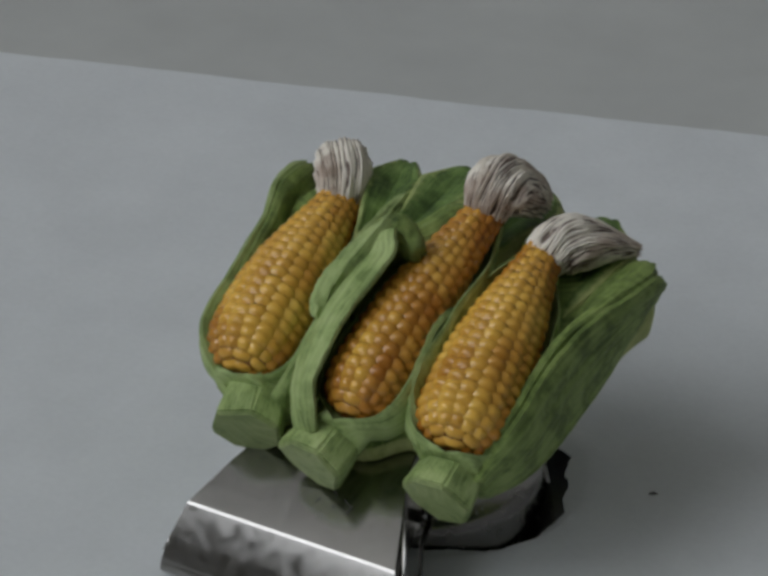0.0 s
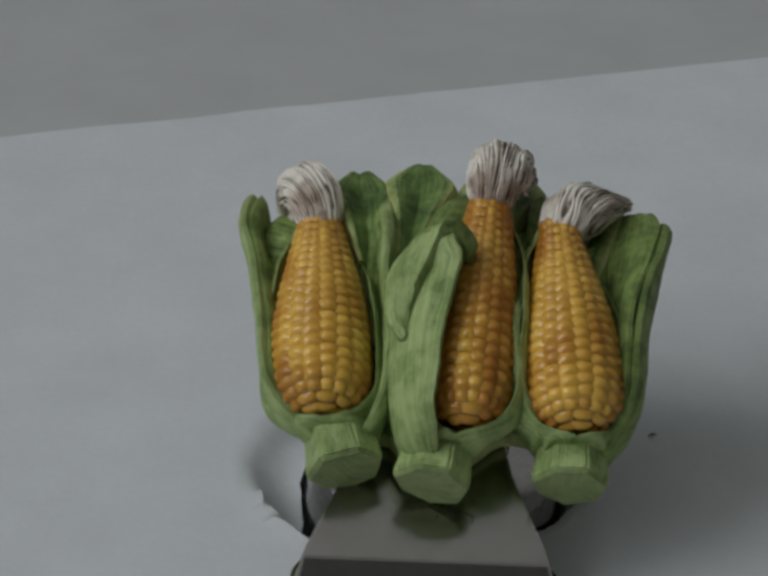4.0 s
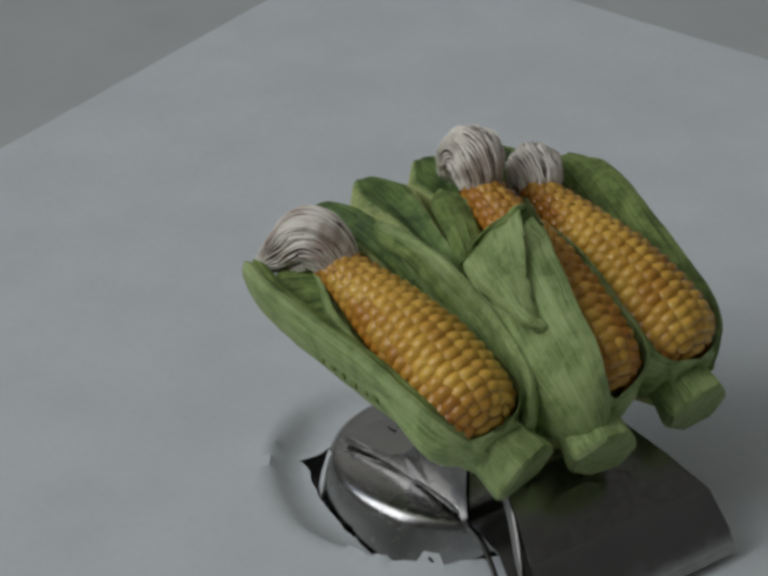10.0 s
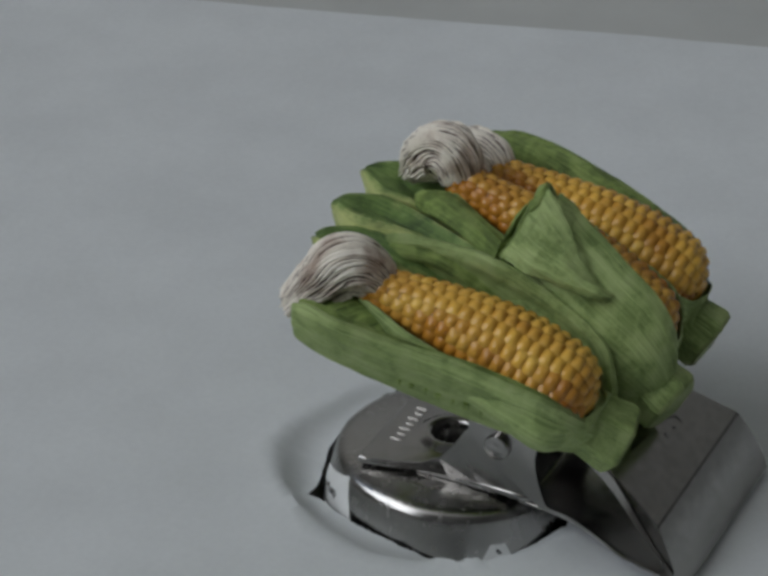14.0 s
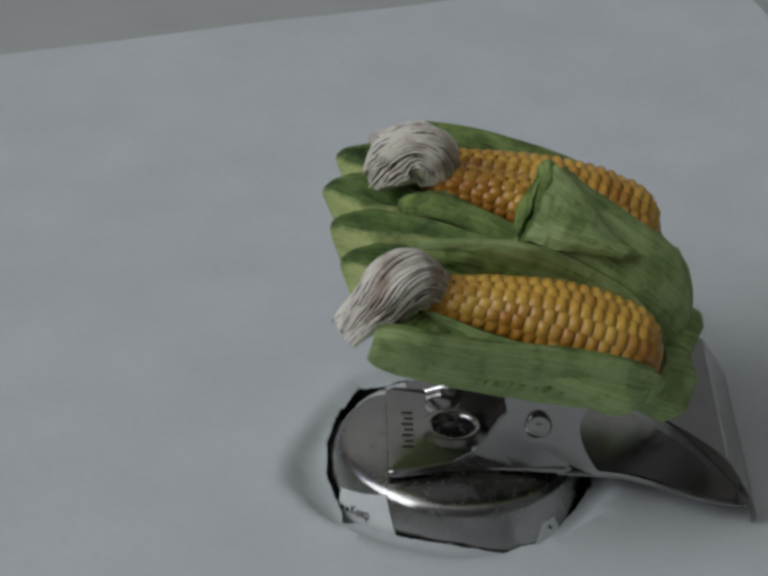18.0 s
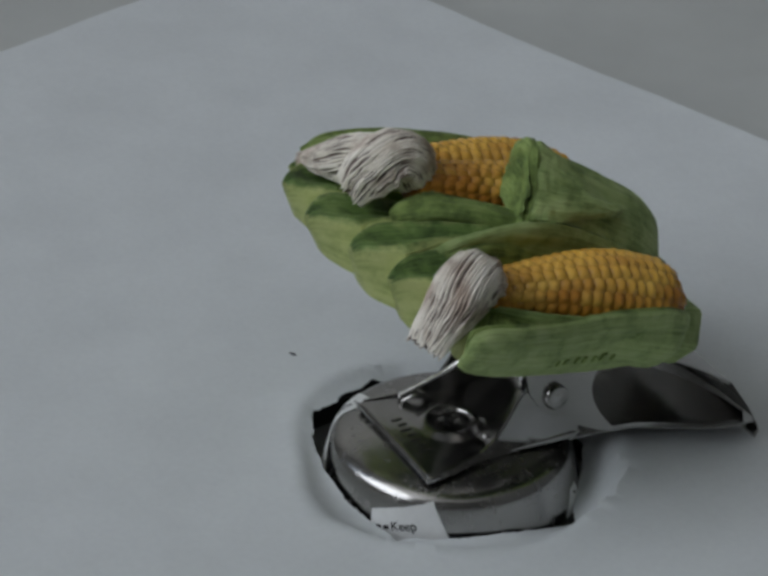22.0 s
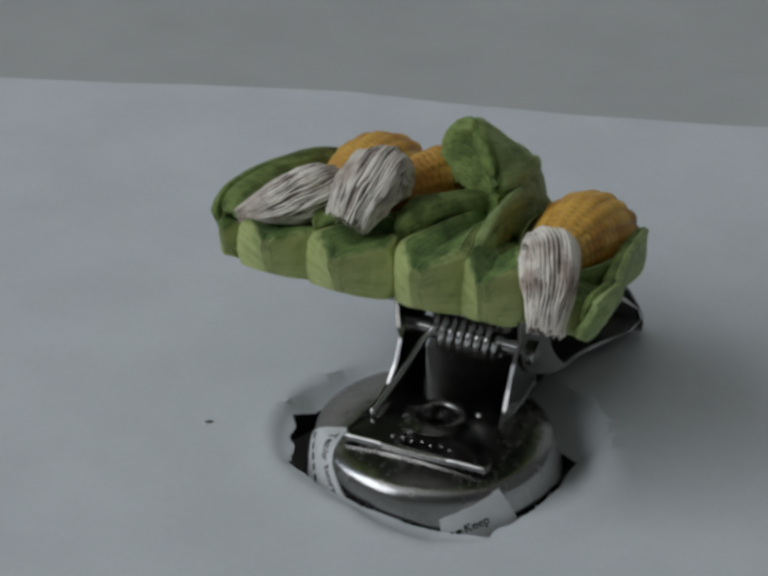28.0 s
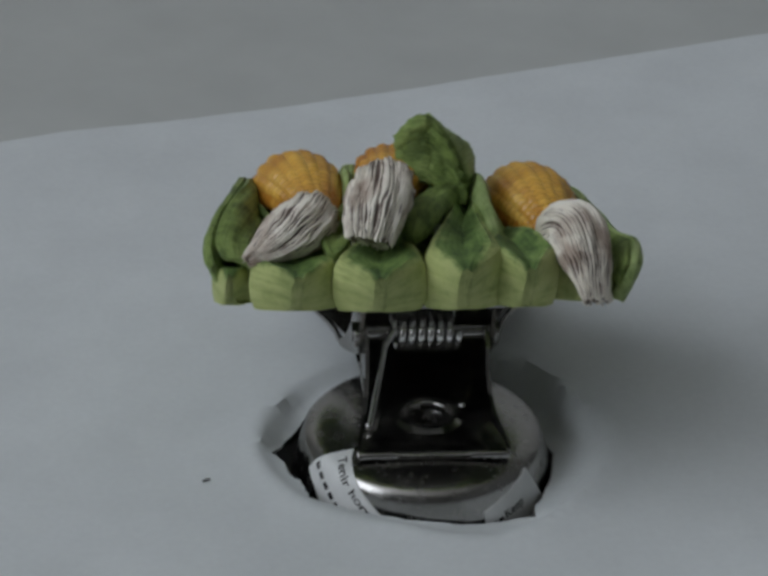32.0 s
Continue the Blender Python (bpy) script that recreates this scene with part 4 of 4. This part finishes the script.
LEAVES.append(("wrapped_leaf", [(-2.6, -33.6, 4.6), (-4.6, -28, 6), (-6.2, -19, 7), (-6.6, -12, 8), (-6, -8.4, 9)],
     [(1.4, -34.4, 9.4), (1.6, -30.4, 17.2), (3.0, -20.5, 20.2), (4.5, -12, 21.8), (3.6, -8.6, 23.4)], LEAF_PALE, -3.8, 1.6))
LEAVES.append(("folded_flap", [(-4.8, -6.6, 11.5), (-2.5, -6.8, 13.0), (0.0, -7.0, 14.5), (2.4, -7.0, 15.6), (5.0, -8.2, 16.6)],
     [(-4.6, -6.3, 15.0), (-3.2, -6.5, 19.4), (0.0, -6.8, 24.2), (2.8, -6.8, 24.4), (5.6, -8.2, 21.4)], LEAF, 0.8, 2.6))
LEAVES.append(("folded_flap", [(-4.3, -22.4, 17.0), (-2.7, -16.5, 20.2), (-0.6, -11.5, 23.0), (1.2, -7.5, 24.6)],
     [(-4.8, -22.3, 17.6), (-6.0, -17, 17.0), (-6.0, -11.5, 15.8), (-4.6, -7.0, 15.0)], LEAF_PALE, 1.0, 1.5))
for number, (name, low, rim, mat, bow, thick) in enumerate(LEAVES):
    part(name, sheet(name, low, rim, mat, bow, thick, seed=number * 2.7), clip)
# blunt leaves that lie behind and between the cobs: spine, half widths, cup
BLOCKS = [
    ([(18.4, -4, 7.4), (20.4, 6, 7.6), (20.6, 12, 7.0), (20.3, 17.4, 5.6)], [4.4, 5.4, 6.2, 6.0], 0.7),
    ([(5.0, -4, 10.0), (7.4, 6, 9.4), (8.8, 13, 8.0), (9.1, 19.4, 5.6)], [2.4, 4.0, 6.4, 6.4], 0.9),
    ([(-5.0, -14, 9.6), (-4.6, -6, 12.6), (-3.4, 4, 11.8), (-2.8, 12, 9.4), (-2.6, 18.6, 6.6)], [1.2, 1.8, 3.0, 5.4, 6.2], 0.9),
    ([(-9.0, -2, 9.6), (-10.2, 6, 10.4), (-11.2, 12, 8.8), (-11.6, 17.0, 6.4)], [2.2, 3.6, 5.0, 5.2], 1.0),
    ([(26.0, -6, 4.5), (28.0, 3, 5.8), (29.6, 11.4, 5.0)], [2.4, 3.4, 3.8], 0.5),
]
for number, (spine, halves, cup) in enumerate(BLOCKS):
    part("husk_leaf", block("husk_leaf", spine, halves, LEAF_BLOCK, cup, seed=number * 1.9), clip)
# thinner leaves above them: spine, half widths, cup
PETALS = [
    ([(-2.8, -7, 14.0), (0.6, 0, 13.6), (2.6, 5.4, 12.4), (4.2, 9.6, 9.4)], [1.6, 2.6, 2.6, 1.6], -1.0),
    ([(-6.6, -12, 9.0), (-6.6, -4, 11.4), (-6.8, 3, 10.8), (-8.0, 9.4, 7.8)], [0.7, 1.6, 2.0, 1.7], -0.9),
    ([(-6.2, -16, 6.6), (-6.2, -4, 7.6), (-6.0, 8, 7.6)], [2.6, 3.6, 3.2], 0.4),
    ([(14.2, 2, 8.0), (14.8, 7, 8.6), (15.0, 11.6, 6.8)], [1.6, 2.2, 1.0], 0.7),
]
for number, (spine, widths, cup) in enumerate(PETALS):
    part("husk_leaf", petal("husk_leaf", spine, widths, LEAF, cup, seed=number * 1.7), clip)


# ---- stickers round the dome, print, engraving ----
def dome_point(arc, phi, lift):
    """A point on the dome's skin: arc is the length down its profile from the top's rim, phi degrees round the hub."""
    rows = DOME[4:]
    k = 0
    while k < len(rows) - 2:
        d = math.dist(rows[k], rows[k + 1])
        if arc <= d:
            break
        arc -= d
        k += 1
    (r0, z0), (r1, z1) = rows[k], rows[k + 1]
    d = math.dist((r0, z0), (r1, z1))
    f = arc / d
    r, z = r0 + (r1 - r0) * f, z0 + (z1 - z0) * f
    nr, nz = -(z1 - z0) / d, (r1 - r0) / d
    r, z = r + nr * lift, z + nz * lift
    return Vector((HUB[0] + r * math.cos(radians(phi)), HUB[1] + r * math.sin(radians(phi)), z))


def patch(corners, a, b):
    """Arc and angle on a sticker, from its four corners (arc, phi)."""
    p, q, r, t = (Vector(c) for c in corners)
    return p.lerp(q, a).lerp(t.lerp(r, a), b)


def sticker(corners, label):
    ns, na = 22, 14
    verts, faces = [], []
    for lift in (0.16, 0.02):
        for i in range(ns + 1):
            for j in range(na + 1):
                a, p = patch(corners, i / ns, j / na)
                verts.append(dome_point(a + 0.15 * noise.noise((p * 0.3, a, 1.0)), p, lift))
    m = (ns + 1) * (na + 1)
    for k in (0, m):
        for i in range(ns):
            for j in range(na):
                q = k + i * (na + 1) + j
                faces.append((q, q + 1, q + na + 2, q + na + 1))
    for i in range(ns):
        for j in (0, na):
            q = i * (na + 1) + j
            faces.append((q, q + na + 1, m + q + na + 1, m + q))
    for j in range(na):
        for i in (0, ns):
            q = i * (na + 1) + j
            faces.append((q, q + 1, m + q + 1, m + q))
    return part("sticker", mesh("sticker", verts, faces, LABEL), clip, label)


def lettering(words, size, place, parent, name="print"):
    """Flat letters bent onto the dome; place maps letter x, y to a point."""
    data = bpy.data.curves.new(name, "FONT")
    data.body, data.size, data.offset = words, size, size * 0.014
    tmp = bpy.data.objects.new(name, data)
    me = bpy.data.meshes.new_from_object(tmp)
    bpy.data.objects.remove(tmp)
    for v in me.vertices:
        v.co = place(v.co.x, v.co.y) * U
    me.materials.clear()
    me.materials.append(INK)
    return part(name, me, parent)


def bar_mesh(name, p0, p1, p2, p3, mat):
    return mesh(name, [p0, p1, p2, p3], [(0, 1, 2, 3)], mat, smooth=False)


def on_patch(corners, a, b):
    arc, phi = patch(corners, a, b)
    return dome_point(arc, phi, 0.22)


# corners: first edge runs along the words
ONE = [(5.7, 33.0), (17.6, 80.0), (22.0, 60.0), (13.0, 21.0)]
one = sticker(ONE, "white paper sticker with black print, wrapped over the dome's edge")
lettering("Tenir hors", 2.1, lambda x, y: on_patch(ONE, 0.1 + x / 15.4, 0.26 - y / 8.8), one)
for k in range(5):
    part("print_bar", bar_mesh("print_bar", *(on_patch(ONE, 0.04 + k * 0.1 + da, 0.62 + db) for da, db in ((0, 0), (0.065, 0), (0.065, 0.1), (0, 0.1))), INK), one)
TWO = [(14.2, 114.0), (10.8, 143.0), (17.6, 153.0), (19.5, 116.0)]
two = sticker(TWO, "white paper sticker with black print on the dome's side")
lettering("Keep", 1.75, lambda x, y: on_patch(TWO, 0.3 + x / 10.4, 0.56 - y / 5.6), two)
for k in range(2):
    part("print_bar", bar_mesh("print_bar", *(on_patch(TWO, 0.08 + k * 0.11 + da, 0.44 + db) for da, db in ((0, 0), (0.08, 0), (0.08, 0.1), (0, 0.1))), INK), two)
THREE = [(15.3, -140.5), (15.2, -134.0), (19.0, -129.0), (19.0, -147.0)]
three = sticker(THREE, "torn corner of a white sticker on the dome's side")
for k in range(2):
    part("print_bar", bar_mesh("print_bar", *(on_patch(THREE, 0.42 + k * 0.1 + da, 0.16 + k * 0.08 + db) for da, db in ((0, 0), (0.1, 0.03), (0.14, 0.16), (-0.02, 0.14))), INK), three)

# stamped marks below the eyelet, too worn to read
for k in range(7):
    part("stamped_bar", slab("stamped_bar", [(4.6 - k * 1.5, 2.6), (4.1 - k * 1.5, 2.6), (4.1 - k * 1.5, 4.3 - 0.4 * (k % 2)), (4.6 - k * 1.5, 4.3 - 0.4 * (k % 2))], 4.1, 4.42, STEEL, 0.08), clip)


# dark scratches worn into the jaw plate
def jaw_point(x, y):
    line = sorted(LEVER_LINE[:7])
    return Vector((x, y - 0.02, float(np.interp(y, [a for a, b in line], [b for a, b in line])) + 0.06))


for x, y, dx, dy in ((2.6, -33.9, 1.6, -0.8), (4.6, -34.6, 2.6, -1.2), (6.2, -35.2, -0.6, -2.0), (1.4, -35.4, -0.8, -1.2), (3.4, -35.8, 1.0, -0.5)):
    wide, dx, dy = 0.1, dx * 0.6, dy * 0.6
    part("scratch", bar_mesh("scratch", jaw_point(x - wide, y), jaw_point(x + wide, y + 0.05), jaw_point(x + dx + wide * 0.5, y + dy), jaw_point(x + dx - wide * 0.5, y + dy - 0.05), CRUMB), clip, "dark worn scratch")


# worn raised marks along the outer leaf, too shallow to read
def mark(at, high, wide):
    low, rim = LEAVES[0][1], LEAVES[0][2]
    out = []
    for ds, dq in ((0, 0), (wide, 0), (wide, high), (0, high)):
        p, r = curve(low, at + ds), curve(rim, at + ds)
        q = 0.25 + dq
        face = (curve(low, at + ds + 0.02) - p).cross(r - p).normalized()
        t = at + ds
        skin = -0.6 * math.sin(math.pi * q * 0.85) + 0.28 * q * noise.noise((t * 7, q * 2, 0)) + 0.16 * noise.noise((t * 24, q * 7, 0)) + 0.3 * noise.noise((t * 2.2, q * 11, 4))
        for lift in (-0.7, -1.3):
            out.append(tilted(p.lerp(r, q) + face * (skin + lift)))
    sides = [(k * 2, k * 2 + 1, (k * 2 + 3) % 8, (k * 2 + 2) % 8) for k in range(4)]
    return mesh("raised_bar", out, sides + [(0, 2, 4, 6), (1, 3, 5, 7)], LEAF, smooth=False)


for k in range(12):
    part("raised_bar", mark(0.19 + 0.033 * k, 0.1 if k % 3 else 0.14, 0.006 if k % 2 else 0.012), clip)

# ---- turning ----
def motions():
    rows = []
    steps = 16
    for i in range(steps + 1):
        t = SECONDS * i / steps
        rows.append((t, pose(0, 0, 0, 0, 0, SPIN * (t - FRONT))))
    for ob in (clip, paper, crumb, turntable):
        walk(ob, rows)


motions()
